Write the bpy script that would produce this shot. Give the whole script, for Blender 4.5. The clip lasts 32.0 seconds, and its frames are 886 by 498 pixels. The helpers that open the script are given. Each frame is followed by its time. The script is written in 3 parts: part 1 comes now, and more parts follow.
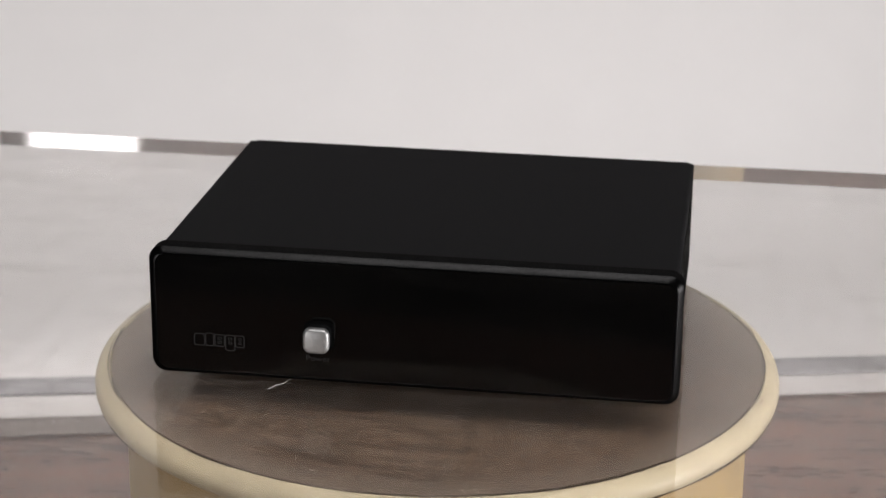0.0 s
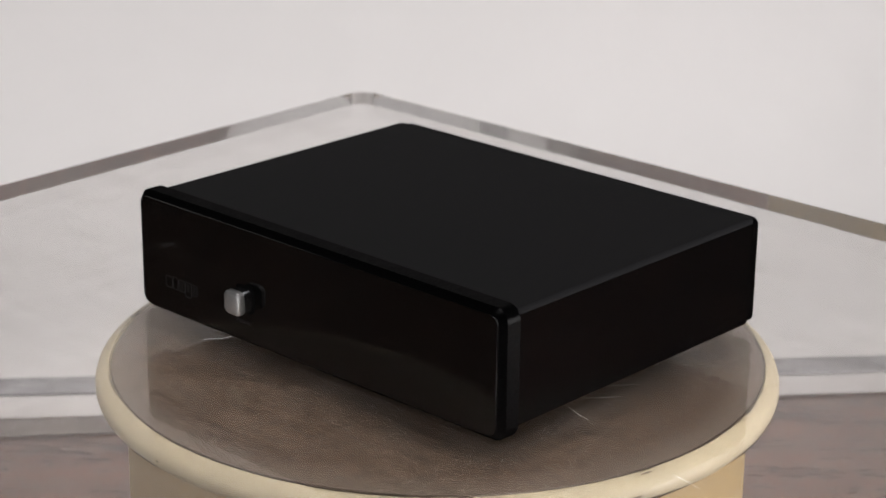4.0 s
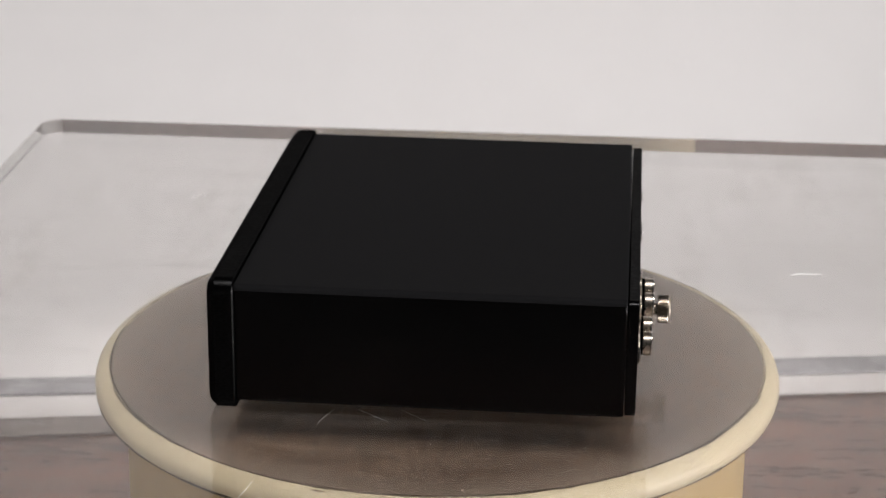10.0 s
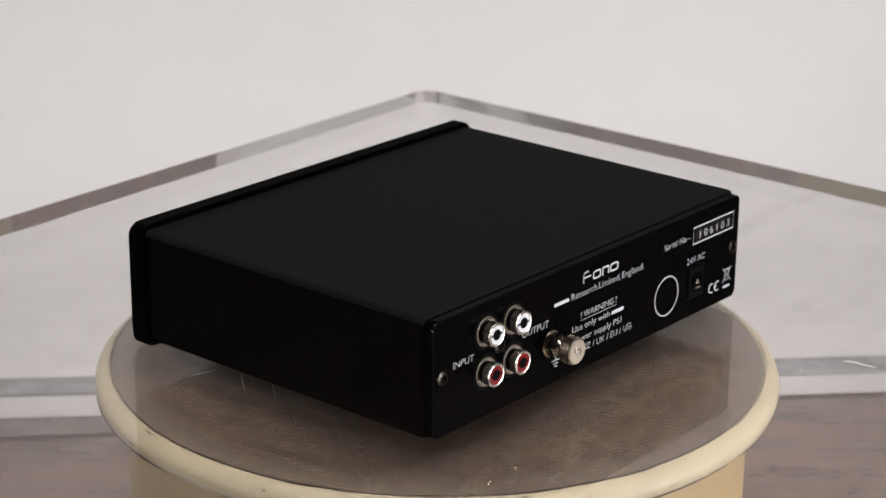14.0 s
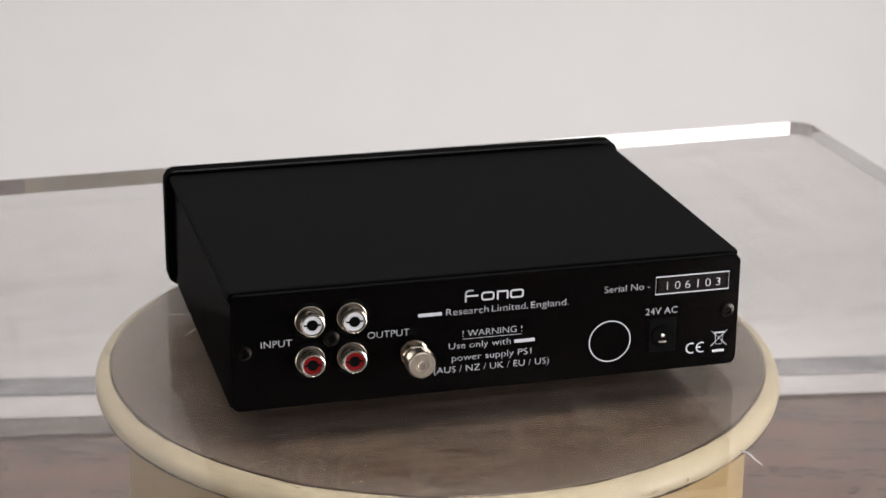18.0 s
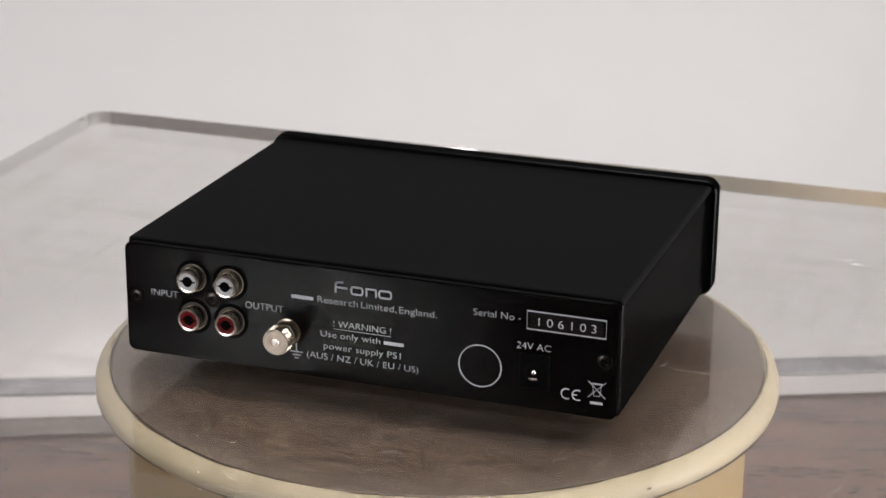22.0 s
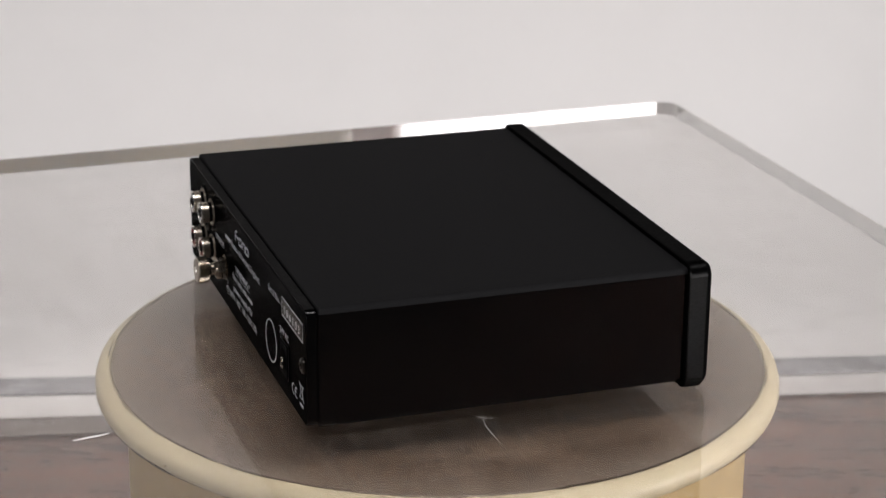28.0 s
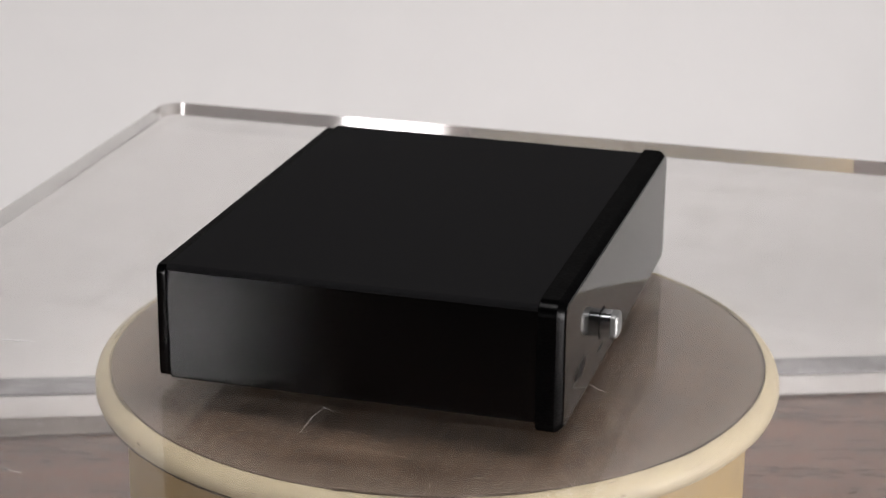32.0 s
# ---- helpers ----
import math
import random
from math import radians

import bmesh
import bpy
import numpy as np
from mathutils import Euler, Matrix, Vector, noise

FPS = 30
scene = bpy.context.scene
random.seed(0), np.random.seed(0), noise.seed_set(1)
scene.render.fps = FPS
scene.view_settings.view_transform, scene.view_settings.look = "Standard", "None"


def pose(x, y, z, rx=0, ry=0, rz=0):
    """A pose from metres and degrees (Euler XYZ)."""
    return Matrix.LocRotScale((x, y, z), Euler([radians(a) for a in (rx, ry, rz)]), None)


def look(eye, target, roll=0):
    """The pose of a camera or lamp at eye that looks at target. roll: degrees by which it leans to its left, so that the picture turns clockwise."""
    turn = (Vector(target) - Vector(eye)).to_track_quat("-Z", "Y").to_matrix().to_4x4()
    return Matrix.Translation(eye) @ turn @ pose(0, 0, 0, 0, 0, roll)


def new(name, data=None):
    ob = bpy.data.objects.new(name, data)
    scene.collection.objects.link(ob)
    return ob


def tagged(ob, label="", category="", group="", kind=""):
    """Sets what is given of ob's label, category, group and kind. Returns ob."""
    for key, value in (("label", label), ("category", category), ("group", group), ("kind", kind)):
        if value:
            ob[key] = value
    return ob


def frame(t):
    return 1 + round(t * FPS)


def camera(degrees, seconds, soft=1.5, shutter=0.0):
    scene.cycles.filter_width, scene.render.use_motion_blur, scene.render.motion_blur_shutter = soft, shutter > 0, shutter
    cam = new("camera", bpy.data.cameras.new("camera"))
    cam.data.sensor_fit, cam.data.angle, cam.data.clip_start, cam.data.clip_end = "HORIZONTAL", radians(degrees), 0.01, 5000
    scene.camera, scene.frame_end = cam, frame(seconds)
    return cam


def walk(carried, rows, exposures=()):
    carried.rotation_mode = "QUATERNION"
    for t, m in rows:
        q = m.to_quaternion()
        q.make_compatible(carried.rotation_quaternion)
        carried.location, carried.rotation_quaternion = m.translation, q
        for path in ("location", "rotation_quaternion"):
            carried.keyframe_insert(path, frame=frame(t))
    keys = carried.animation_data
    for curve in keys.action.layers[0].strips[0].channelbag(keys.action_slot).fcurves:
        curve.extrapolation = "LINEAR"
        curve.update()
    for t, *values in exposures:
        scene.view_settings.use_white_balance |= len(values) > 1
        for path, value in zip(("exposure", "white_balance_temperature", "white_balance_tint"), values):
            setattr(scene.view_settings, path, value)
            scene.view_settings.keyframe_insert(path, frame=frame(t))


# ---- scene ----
# Plan: z = 0 is the upper face of the clear acrylic slab, the turntable's axis is x = y = 0.
SECONDS = 32.0
START, RATE = 171.33, -8.670  # degrees at 0 s, degrees per second (clockwise from above)
TABLE_Z = -0.150
FLOOR_Z = -0.900

cam = camera(24.17, SECONDS)
EYE = Matrix(((1.0, -0.0086, -0.0021, 0.0), (0.0008, 0.3329, -0.9430, -0.7095), (0.0088, 0.9429, 0.3329, 0.2784), (0, 0, 0, 1)))
walk(cam, [(0.0, EYE), (SECONDS, EYE)])
cam.data.dof.use_dof, cam.data.dof.focus_distance, cam.data.dof.aperture_fstop = True, 0.68, 24.0

# ---- world and light ----
world = bpy.data.worlds.new("world")
scene.world = world
world.use_nodes = True
sky = world.node_tree.nodes.new("ShaderNodeTexSky")
sky.sky_type, sky.sun_disc = "NISHITA", False
sky.sun_elevation, sky.sun_rotation = radians(35), radians(140)
world.node_tree.links.new(sky.outputs[0], world.node_tree.nodes["Background"].inputs[0])
world.node_tree.nodes["Background"].inputs[1].default_value = 0.08


def area_lamp(name, m, sx, sy, watts, color):
    data = bpy.data.lights.new(name, "AREA")
    data.shape, data.size, data.size_y, data.energy, data.color = "RECTANGLE", sx, sy, watts, color
    ob = new(name, data)
    ob.matrix_world = m
    return ob


DAY = (1.0, 0.966, 0.968)
# two small photo lamps stand low beside the turntable, left and right, and a long one hangs over it
LAMPS = (((-0.62, -0.69, 0.02), 0.10, 0.16, 1.8), ((0.60, -0.31, -0.015), 0.32, 0.25, 4.6), ((0.10, -0.45, 1.72), 1.60, 0.40, 20.3))


def lamp_pose(at):
    return look(at, (0.0, -0.05 + (0.4 if at[2] > 1.0 else 0.0), min(at[2], 0.1)))


for at, w, h, watts in LAMPS:
    area_lamp("photo_lamp_light", lamp_pose(at), w, h, watts, DAY)


# ---- materials ----
def material(name, color, rough=0.5, metal=0.0, var=0.0, scale=40.0, bump=0.0, bump_scale=200.0, spec=0.5, stretch=(1, 1, 1), second=None, rough_var=0.0):
    m = bpy.data.materials.new(name)
    m.use_nodes = True
    t = m.node_tree
    b = t.nodes["Principled BSDF"]
    b.inputs["Base Color"].default_value = (*color, 1)
    b.inputs["Roughness"].default_value = rough
    b.inputs["Metallic"].default_value = metal
    b.inputs["Specular IOR Level"].default_value = spec
    co = t.nodes.new("ShaderNodeTexCoord")
    mp = t.nodes.new("ShaderNodeMapping")
    mp.inputs["Scale"].default_value = stretch
    t.links.new(co.outputs["Object"], mp.inputs[0])
    if var > 0:
        n = t.nodes.new("ShaderNodeTexNoise")
        n.inputs["Scale"].default_value, n.inputs["Detail"].default_value, n.inputs["Roughness"].default_value = scale, 8, 0.65
        t.links.new(mp.outputs[0], n.inputs["Vector"])
        r = t.nodes.new("ShaderNodeValToRGB")
        lo = [max(0.0, v * (1 - var)) for v in color]
        hi = [min(1.0, v * (1 + var)) for v in (second or color)]
        r.color_ramp.elements[0].position, r.color_ramp.elements[0].color = 0.36, (*lo, 1)
        r.color_ramp.elements[1].position, r.color_ramp.elements[1].color = 0.64, (*hi, 1)
        fine = t.nodes.new("ShaderNodeTexNoise")
        fine.inputs["Scale"].default_value, fine.inputs["Detail"].default_value = scale * 7.3, 4
        t.links.new(mp.outputs[0], fine.inputs["Vector"])
        both = t.nodes.new("ShaderNodeMath")
        both.operation = "MULTIPLY_ADD"
        both.inputs[1].default_value = 0.45
        half = t.nodes.new("ShaderNodeMath")
        half.operation = "MULTIPLY"
        half.inputs[1].default_value = 0.55
        t.links.new(n.outputs["Fac"], half.inputs[0])
        t.links.new(fine.outputs["Fac"], both.inputs[0])
        t.links.new(half.outputs[0], both.inputs[2])
        t.links.new(both.outputs[0], r.inputs[0])
        t.links.new(r.outputs[0], b.inputs["Base Color"])
        if rough_var > 0:
            q = t.nodes.new("ShaderNodeMapRange")
            q.inputs["To Min"].default_value, q.inputs["To Max"].default_value = rough - rough_var, rough + rough_var
            t.links.new(n.outputs["Fac"], q.inputs[0])
            t.links.new(q.outputs[0], b.inputs["Roughness"])
    if bump > 0:
        n2 = t.nodes.new("ShaderNodeTexNoise")
        n2.inputs["Scale"].default_value, n2.inputs["Detail"].default_value = bump_scale, 4
        t.links.new(mp.outputs[0], n2.inputs["Vector"])
        k = t.nodes.new("ShaderNodeBump")
        k.inputs["Strength"].default_value, k.inputs["Distance"].default_value = bump, 0.0005
        t.links.new(n2.outputs["Fac"], k.inputs["Height"])
        t.links.new(k.outputs[0], b.inputs["Normal"])
    return m


def acrylic_material(name, rough, dust, hazy):
    """Clear acrylic: refraction under a slightly hazy gloss, with a thin film of dust."""
    m = bpy.data.materials.new(name)
    m.use_nodes = True
    t = m.node_tree
    t.nodes.remove(t.nodes["Principled BSDF"])
    clear = t.nodes.new("ShaderNodeBsdfRefraction")
    clear.inputs["Color"].default_value = (0.985, 0.982, 0.975, 1)
    clear.inputs["IOR"].default_value = 1.49
    clear.inputs["Roughness"].default_value = 0.004
    gloss = t.nodes.new("ShaderNodeBsdfAnisotropic")
    gloss.distribution = "BECKMANN"
    gloss.inputs["Roughness"].default_value = rough
    haze = t.nodes.new("ShaderNodeBsdfAnisotropic")
    haze.distribution = "BECKMANN"
    haze.inputs["Roughness"].default_value = 0.34
    lobes = t.nodes.new("ShaderNodeMixShader")
    lobes.inputs[0].default_value = hazy
    t.links.new(gloss.outputs[0], lobes.inputs[1])
    t.links.new(haze.outputs[0], lobes.inputs[2])
    film = t.nodes.new("ShaderNodeBsdfDiffuse")
    film.inputs["Color"].default_value = (0.60, 0.52, 0.45, 1)
    fres = t.nodes.new("ShaderNodeFresnel")
    fres.inputs["IOR"].default_value = 1.49
    mix = t.nodes.new("ShaderNodeMixShader")
    t.links.new(fres.outputs[0], mix.inputs[0])
    t.links.new(clear.outputs[0], mix.inputs[1])
    t.links.new(lobes.outputs[0], mix.inputs[2])
    co = t.nodes.new("ShaderNodeTexCoord")
    total = None
    for scale, stretch, turn, lo, hi, top in ((55, (1, 1, 1), 0.0, 0.35, 0.72, dust * 1.6), (16, (0.35, 2.2, 1), 0.6, 0.52, 0.68, dust * 2.2), (22, (2.4, 0.3, 1), 0.3, 0.54, 0.68, dust * 2.0), (420, (1, 1, 1), 0.0, 0.62, 0.74, dust * 3.0)):
        mp = t.nodes.new("ShaderNodeMapping")
        mp.inputs["Scale"].default_value, mp.inputs["Rotation"].default_value = stretch, (0, 0, turn)
        t.links.new(co.outputs["Object"], mp.inputs[0])
        n = t.nodes.new("ShaderNodeTexNoise")
        n.inputs["Scale"].default_value, n.inputs["Detail"].default_value, n.inputs["Roughness"].default_value = scale, 9, 0.75
        t.links.new(mp.outputs[0], n.inputs["Vector"])
        q = t.nodes.new("ShaderNodeMapRange")
        q.inputs["From Min"].default_value, q.inputs["From Max"].default_value, q.inputs["To Max"].default_value = lo, hi, top
        t.links.new(n.outputs["Fac"], q.inputs[0])
        if total is None:
            total = q.outputs[0]
        else:
            add = t.nodes.new("ShaderNodeMath")
            t.links.new(total, add.inputs[0])
            t.links.new(q.outputs[0], add.inputs[1])
            total = add.outputs[0]
    over = t.nodes.new("ShaderNodeMixShader")
    t.links.new(total, over.inputs[0])
    t.links.new(mix.outputs[0], over.inputs[1])
    t.links.new(film.outputs[0], over.inputs[2])
    t.links.new(over.outputs[0], t.nodes["Material Output"].inputs["Surface"])
    return m


def grained_black(name, rough, low, high):
    """Fine-grained black coating: nearly no diffuse light, a weak satin sheen without wide tails."""
    m = bpy.data.materials.new(name)
    m.use_nodes = True
    t = m.node_tree
    t.nodes.remove(t.nodes["Principled BSDF"])
    base = t.nodes.new("ShaderNodeBsdfDiffuse")
    base.inputs["Color"].default_value = (0.0012, 0.0012, 0.0013, 1)
    sheen = t.nodes.new("ShaderNodeBsdfAnisotropic")
    sheen.distribution = "BECKMANN"
    sheen.inputs["Roughness"].default_value = rough
    co = t.nodes.new("ShaderNodeTexCoord")
    mp = t.nodes.new("ShaderNodeMapping")
    mp.inputs["Scale"].default_value = (1, 0.4, 1)
    t.links.new(co.outputs["Object"], mp.inputs[0])
    n = t.nodes.new("ShaderNodeTexNoise")
    n.inputs["Scale"].default_value, n.inputs["Detail"].default_value, n.inputs["Roughness"].default_value = 1800, 2, 0.6
    t.links.new(mp.outputs[0], n.inputs["Vector"])
    wear = t.nodes.new("ShaderNodeTexNoise")
    wear.inputs["Scale"].default_value, wear.inputs["Detail"].default_value = 90, 6
    t.links.new(mp.outputs[0], wear.inputs["Vector"])
    amount = t.nodes.new("ShaderNodeMapRange")
    amount.inputs["From Min"].default_value, amount.inputs["From Max"].default_value = 0.35, 0.65
    amount.inputs["To Min"].default_value, amount.inputs["To Max"].default_value = low, high
    t.links.new(n.outputs["Fac"], amount.inputs[0])
    vary = t.nodes.new("ShaderNodeMapRange")
    vary.inputs["To Min"].default_value, vary.inputs["To Max"].default_value = 0.7, 1.2
    t.links.new(wear.outputs["Fac"], vary.inputs[0])
    both = t.nodes.new("ShaderNodeMath")
    both.operation = "MULTIPLY"
    t.links.new(amount.outputs[0], both.inputs[0])
    t.links.new(vary.outputs[0], both.inputs[1])
    k = t.nodes.new("ShaderNodeBump")
    k.inputs["Strength"].default_value, k.inputs["Distance"].default_value = 0.02, 0.0003
    t.links.new(n.outputs["Fac"], k.inputs["Height"])
    t.links.new(k.outputs[0], sheen.inputs["Normal"])
    mix = t.nodes.new("ShaderNodeMixShader")
    t.links.new(both.outputs[0], mix.inputs[0])
    t.links.new(base.outputs[0], mix.inputs[1])
    t.links.new(sheen.outputs[0], mix.inputs[2])
    t.links.new(mix.outputs[0], t.nodes["Material Output"].inputs["Surface"])
    return m


def worn_wood(name):
    """Dark red-brown stained wood: long streaks, greyed patches and pale scuffs along the grain."""
    m = material(name, (0.080, 0.028, 0.015), 0.085, var=0.6, scale=26, bump=0.25, bump_scale=160, stretch=(0.6, 3, 1), second=(0.125, 0.062, 0.042), rough_var=0.12)
    t = m.node_tree
    b = t.nodes["Principled BSDF"]
    last = b.inputs["Base Color"].links[0].from_socket
    co = t.nodes["Texture Coordinate"]
    for scale, stretch, lo, hi, amount, color in ((7.0, (0.7, 1.6, 1), 0.45, 0.62, 0.65, (0.100, 0.056, 0.042)), (13.0, (0.35, 2.6, 1), 0.50, 0.64, 0.85, (0.030, 0.014, 0.010)),
                                                  (34.0, (0.5, 2.2, 1), 0.56, 0.68, 0.70, (0.29, 0.205, 0.160)), (48.0, (0.8, 2.5, 1), 0.58, 0.68, 0.7, (0.028, 0.014, 0.011)),
                                                  (120.0, (0.7, 1.6, 1), 0.62, 0.70, 0.6, (0.33, 0.25, 0.20))):
        mp = t.nodes.new("ShaderNodeMapping")
        mp.inputs["Scale"].default_value = stretch
        mp.inputs["Location"].default_value = (scale, 0.3, 0)
        t.links.new(co.outputs["Object"], mp.inputs[0])
        n = t.nodes.new("ShaderNodeTexNoise")
        n.inputs["Scale"].default_value, n.inputs["Detail"].default_value, n.inputs["Roughness"].default_value = scale, 7, 0.7
        t.links.new(mp.outputs[0], n.inputs["Vector"])
        q = t.nodes.new("ShaderNodeMapRange")
        q.inputs["From Min"].default_value, q.inputs["From Max"].default_value, q.inputs["To Max"].default_value = lo, hi, amount
        t.links.new(n.outputs["Fac"], q.inputs[0])
        mix = t.nodes.new("ShaderNodeMix")
        mix.data_type = "RGBA"
        t.links.new(q.outputs[0], mix.inputs["Factor"])
        t.links.new(last, mix.inputs["A"])
        mix.inputs["B"].default_value = (*color, 1)
        last = mix.outputs["Result"]
    t.links.new(last, b.inputs["Base Color"])
    return m


def worn_disc(name):
    """Brown worn disc: brushed streaks, dark blotches and a paler dusty margin."""
    m = material(name, (0.042, 0.025, 0.014), 0.5, var=0.9, scale=150, bump=0.08, bump_scale=700, second=(0.075, 0.047, 0.029), rough_var=0.1)
    t = m.node_tree
    b = t.nodes["Principled BSDF"]
    last = b.inputs["Base Color"].links[0].from_socket
    co = t.nodes["Texture Coordinate"]

    def over(factor, color):
        nonlocal last
        mix = t.nodes.new("ShaderNodeMix")
        mix.data_type = "RGBA"
        t.links.new(factor, mix.inputs["Factor"])
        t.links.new(last, mix.inputs["A"])
        mix.inputs["B"].default_value = (*color, 1)
        last = mix.outputs["Result"]

    for scale, stretch, turn, lo, hi, amount, color in ((150.0, (0.4, 1.9, 1), 0.0, 0.46, 0.66, 0.78, (0.155, 0.104, 0.072)), (140.0, (1.8, 0.45, 1), 0.5, 0.47, 0.68, 0.68, (0.138, 0.093, 0.066)),
                                                  (19.0, (1, 1, 1), 0.0, 0.46, 0.66, 0.62, (0.028, 0.016, 0.009)), (330.0, (0.6, 1.4, 1), 0.2, 0.56, 0.66, 0.85, (0.012, 0.008, 0.005))):
        mp = t.nodes.new("ShaderNodeMapping")
        mp.inputs["Scale"].default_value, mp.inputs["Rotation"].default_value = stretch, (0, 0, turn)
        t.links.new(co.outputs["Object"], mp.inputs[0])
        n = t.nodes.new("ShaderNodeTexNoise")
        n.inputs["Scale"].default_value, n.inputs["Detail"].default_value, n.inputs["Roughness"].default_value = scale, 7, 0.7
        t.links.new(mp.outputs[0], n.inputs["Vector"])
        q = t.nodes.new("ShaderNodeMapRange")
        q.inputs["From Min"].default_value, q.inputs["From Max"].default_value, q.inputs["To Max"].default_value = lo, hi, amount
        t.links.new(n.outputs["Fac"], q.inputs[0])
        over(q.outputs[0], color)
    flat = t.nodes.new("ShaderNodeVectorMath")
    flat.operation = "MULTIPLY"
    flat.inputs[1].default_value = (1, 1, 0)
    t.links.new(co.outputs["Object"], flat.inputs[0])
    far = t.nodes.new("ShaderNodeVectorMath")
    far.operation = "LENGTH"
    t.links.new(flat.outputs[0], far.inputs[0])
    q = t.nodes.new("ShaderNodeMapRange")
    for key, v in (("From Min", 0.104), ("From Max", 0.119), ("To Min", 0.0), ("To Max", 0.5)):
        q.inputs[key].default_value = v
    t.links.new(far.outputs["Value"], q.inputs[0])
    over(q.outputs[0], (0.18, 0.145, 0.118))
    t.links.new(last, b.inputs["Base Color"])
    return m


def chipped_paint(name, color, chip):
    """Cream paint with yellowing at a large scale and small dark chips."""
    m = material(name, color, 0.50, var=0.07, scale=14, bump=0.12, bump_scale=60)
    t = m.node_tree
    b = t.nodes["Principled BSDF"]
    old = b.inputs["Base Color"].links[0].from_socket
    co = t.nodes["Texture Coordinate"]
    n = t.nodes.new("ShaderNodeTexNoise")
    n.inputs["Scale"].default_value, n.inputs["Detail"].default_value, n.inputs["Roughness"].default_value = 95, 5, 0.7
    t.links.new(co.outputs["Object"], n.inputs["Vector"])
    r = t.nodes.new("ShaderNodeValToRGB")
    r.color_ramp.elements[0].position, r.color_ramp.elements[1].position = 0.715, 0.745
    t.links.new(n.outputs["Fac"], r.inputs[0])
    mix = t.nodes.new("ShaderNodeMix")
    mix.data_type = "RGBA"
    t.links.new(r.outputs[0], mix.inputs["Factor"])
    t.links.new(old, mix.inputs["A"])
    mix.inputs["B"].default_value = (*chip, 1)
    t.links.new(mix.outputs["Result"], b.inputs["Base Color"])
    return m


MAT = {
    "acrylic": acrylic_material("clear_acrylic", 0.022, 0.030, 0.36),
    "acrylic_edge": acrylic_material("clear_acrylic_edge", 0.03, 0.008, 0.0),
    "acrylic_corner": acrylic_material("frosted_acrylic_corner", 0.35, 0.07, 0.0),
    "satin_black": grained_black("satin_black_aluminium", 0.17, 0.012, 0.056),
    "matt_black": material("matt_black_paint", (0.0112, 0.0112, 0.0118), 0.75, var=0.12, scale=500, bump=0.25, bump_scale=2200, spec=0.035, rough_var=0.03),
    "back_black": grained_black("satin_black_steel", 0.24, 0.014, 0.036),
    "bezel_black": grained_black("black_moulded_plastic", 0.33, 0.008, 0.016),
    "gloss_black": material("gloss_black_acrylic", (0.0010, 0.0010, 0.0010), 0.07, var=0.1, scale=90, spec=0.44),
    # real matt black, plus solid black pieces that hold the shade of holes
    "void_black": material("matt_black_and_recess_shade", (0.0016, 0.0016, 0.0016), 0.8, spec=0.05),
    "scuff": material("dull_black_scuff", (0.0010, 0.0010, 0.0010), 0.7, spec=0.1),
    "bare_edge": material("bare_steel_edge", (0.005, 0.005, 0.005), 0.42, 1.0, var=0.4, scale=700),
    "cut_steel": material("bare_cut_steel", (0.012, 0.012, 0.012), 0.30, 1.0, var=0.3, scale=700),
    "rubber": material("black_rubber", (0.015, 0.015, 0.015), 0.8, var=0.2, scale=300),
    "button": material("brushed_aluminium", (0.42, 0.42, 0.415), 0.50, 1.0, var=0.06, scale=900, bump=0.06, bump_scale=2500),
    "button_side": material("grey_anodised_metal", (0.30, 0.31, 0.32), 0.24, 1.0, var=0.08, scale=500),
    "nickel": material("nickel_plate", (0.90, 0.86, 0.79), 0.24, 1.0, var=0.06, scale=600, rough_var=0.04),
    "dull_nickel": material("dull_nickel_plate", (0.54, 0.48, 0.40), 0.40, 1.0, var=0.15, scale=600, rough_var=0.06),
    # darker than the lip's nickel: the barrels' shade is in this colour
    "barrel": material("shaded_nickel_plate", (0.50, 0.44, 0.37), 0.28, 1.0, var=0.2, scale=600, rough_var=0.06),
    "brass_nickel": material("warm_nickel_plate", (0.38, 0.33, 0.27), 0.24, 1.0, var=0.08, scale=600, rough_var=0.05),
    "socket_white": material("white_insulator_plastic", (0.62, 0.63, 0.66), 0.45, var=0.04, scale=400, spec=0.3),
    "socket_red": material("red_insulator_plastic", (0.16, 0.0030, 0.0045), 0.5, var=0.10, scale=400, spec=0.12),
    "screw": material("black_zinc_screw", (0.034, 0.031, 0.028), 0.30, 1.0, var=0.2, scale=700),
    "print_white": material("pale_grey_ink", (0.53, 0.54, 0.58), 0.5, var=0.05, scale=1500),
    "print_dim": material("dark_grey_ink", (0.014, 0.014, 0.016), 0.45, var=0.05, scale=1500),
    "logo_line": material("grey_ink", (0.020, 0.020, 0.021), 0.4, var=0.05, scale=1500),
    "label": material("black_label_film", (0.006, 0.006, 0.007), 0.11, var=0.1, scale=800, spec=0.9),
    "cream": chipped_paint("cream_enamel_paint", (0.37, 0.262, 0.112), (0.10, 0.075, 0.05)),
    "rim_cream": chipped_paint("pale_cream_enamel_paint", (0.41, 0.350, 0.232), (0.10, 0.075, 0.05)),
    "seam": material("dark_seam_grime", (0.05, 0.045, 0.038), 0.8, var=0.9, scale=90, second=(0.20, 0.16, 0.10)),
    "disc": worn_disc("brown_worn_disc"),
    "wood": worn_wood("dark_stained_wood"),
    "paper": material("matt_white_paper", (0.80, 0.785, 0.775), 0.85, var=0.015, scale=3, bump=0.05, bump_scale=400),
    "grey_strip": material("plain_grey_strip", (0.30, 0.295, 0.305), 0.8, var=0.5, scale=45),
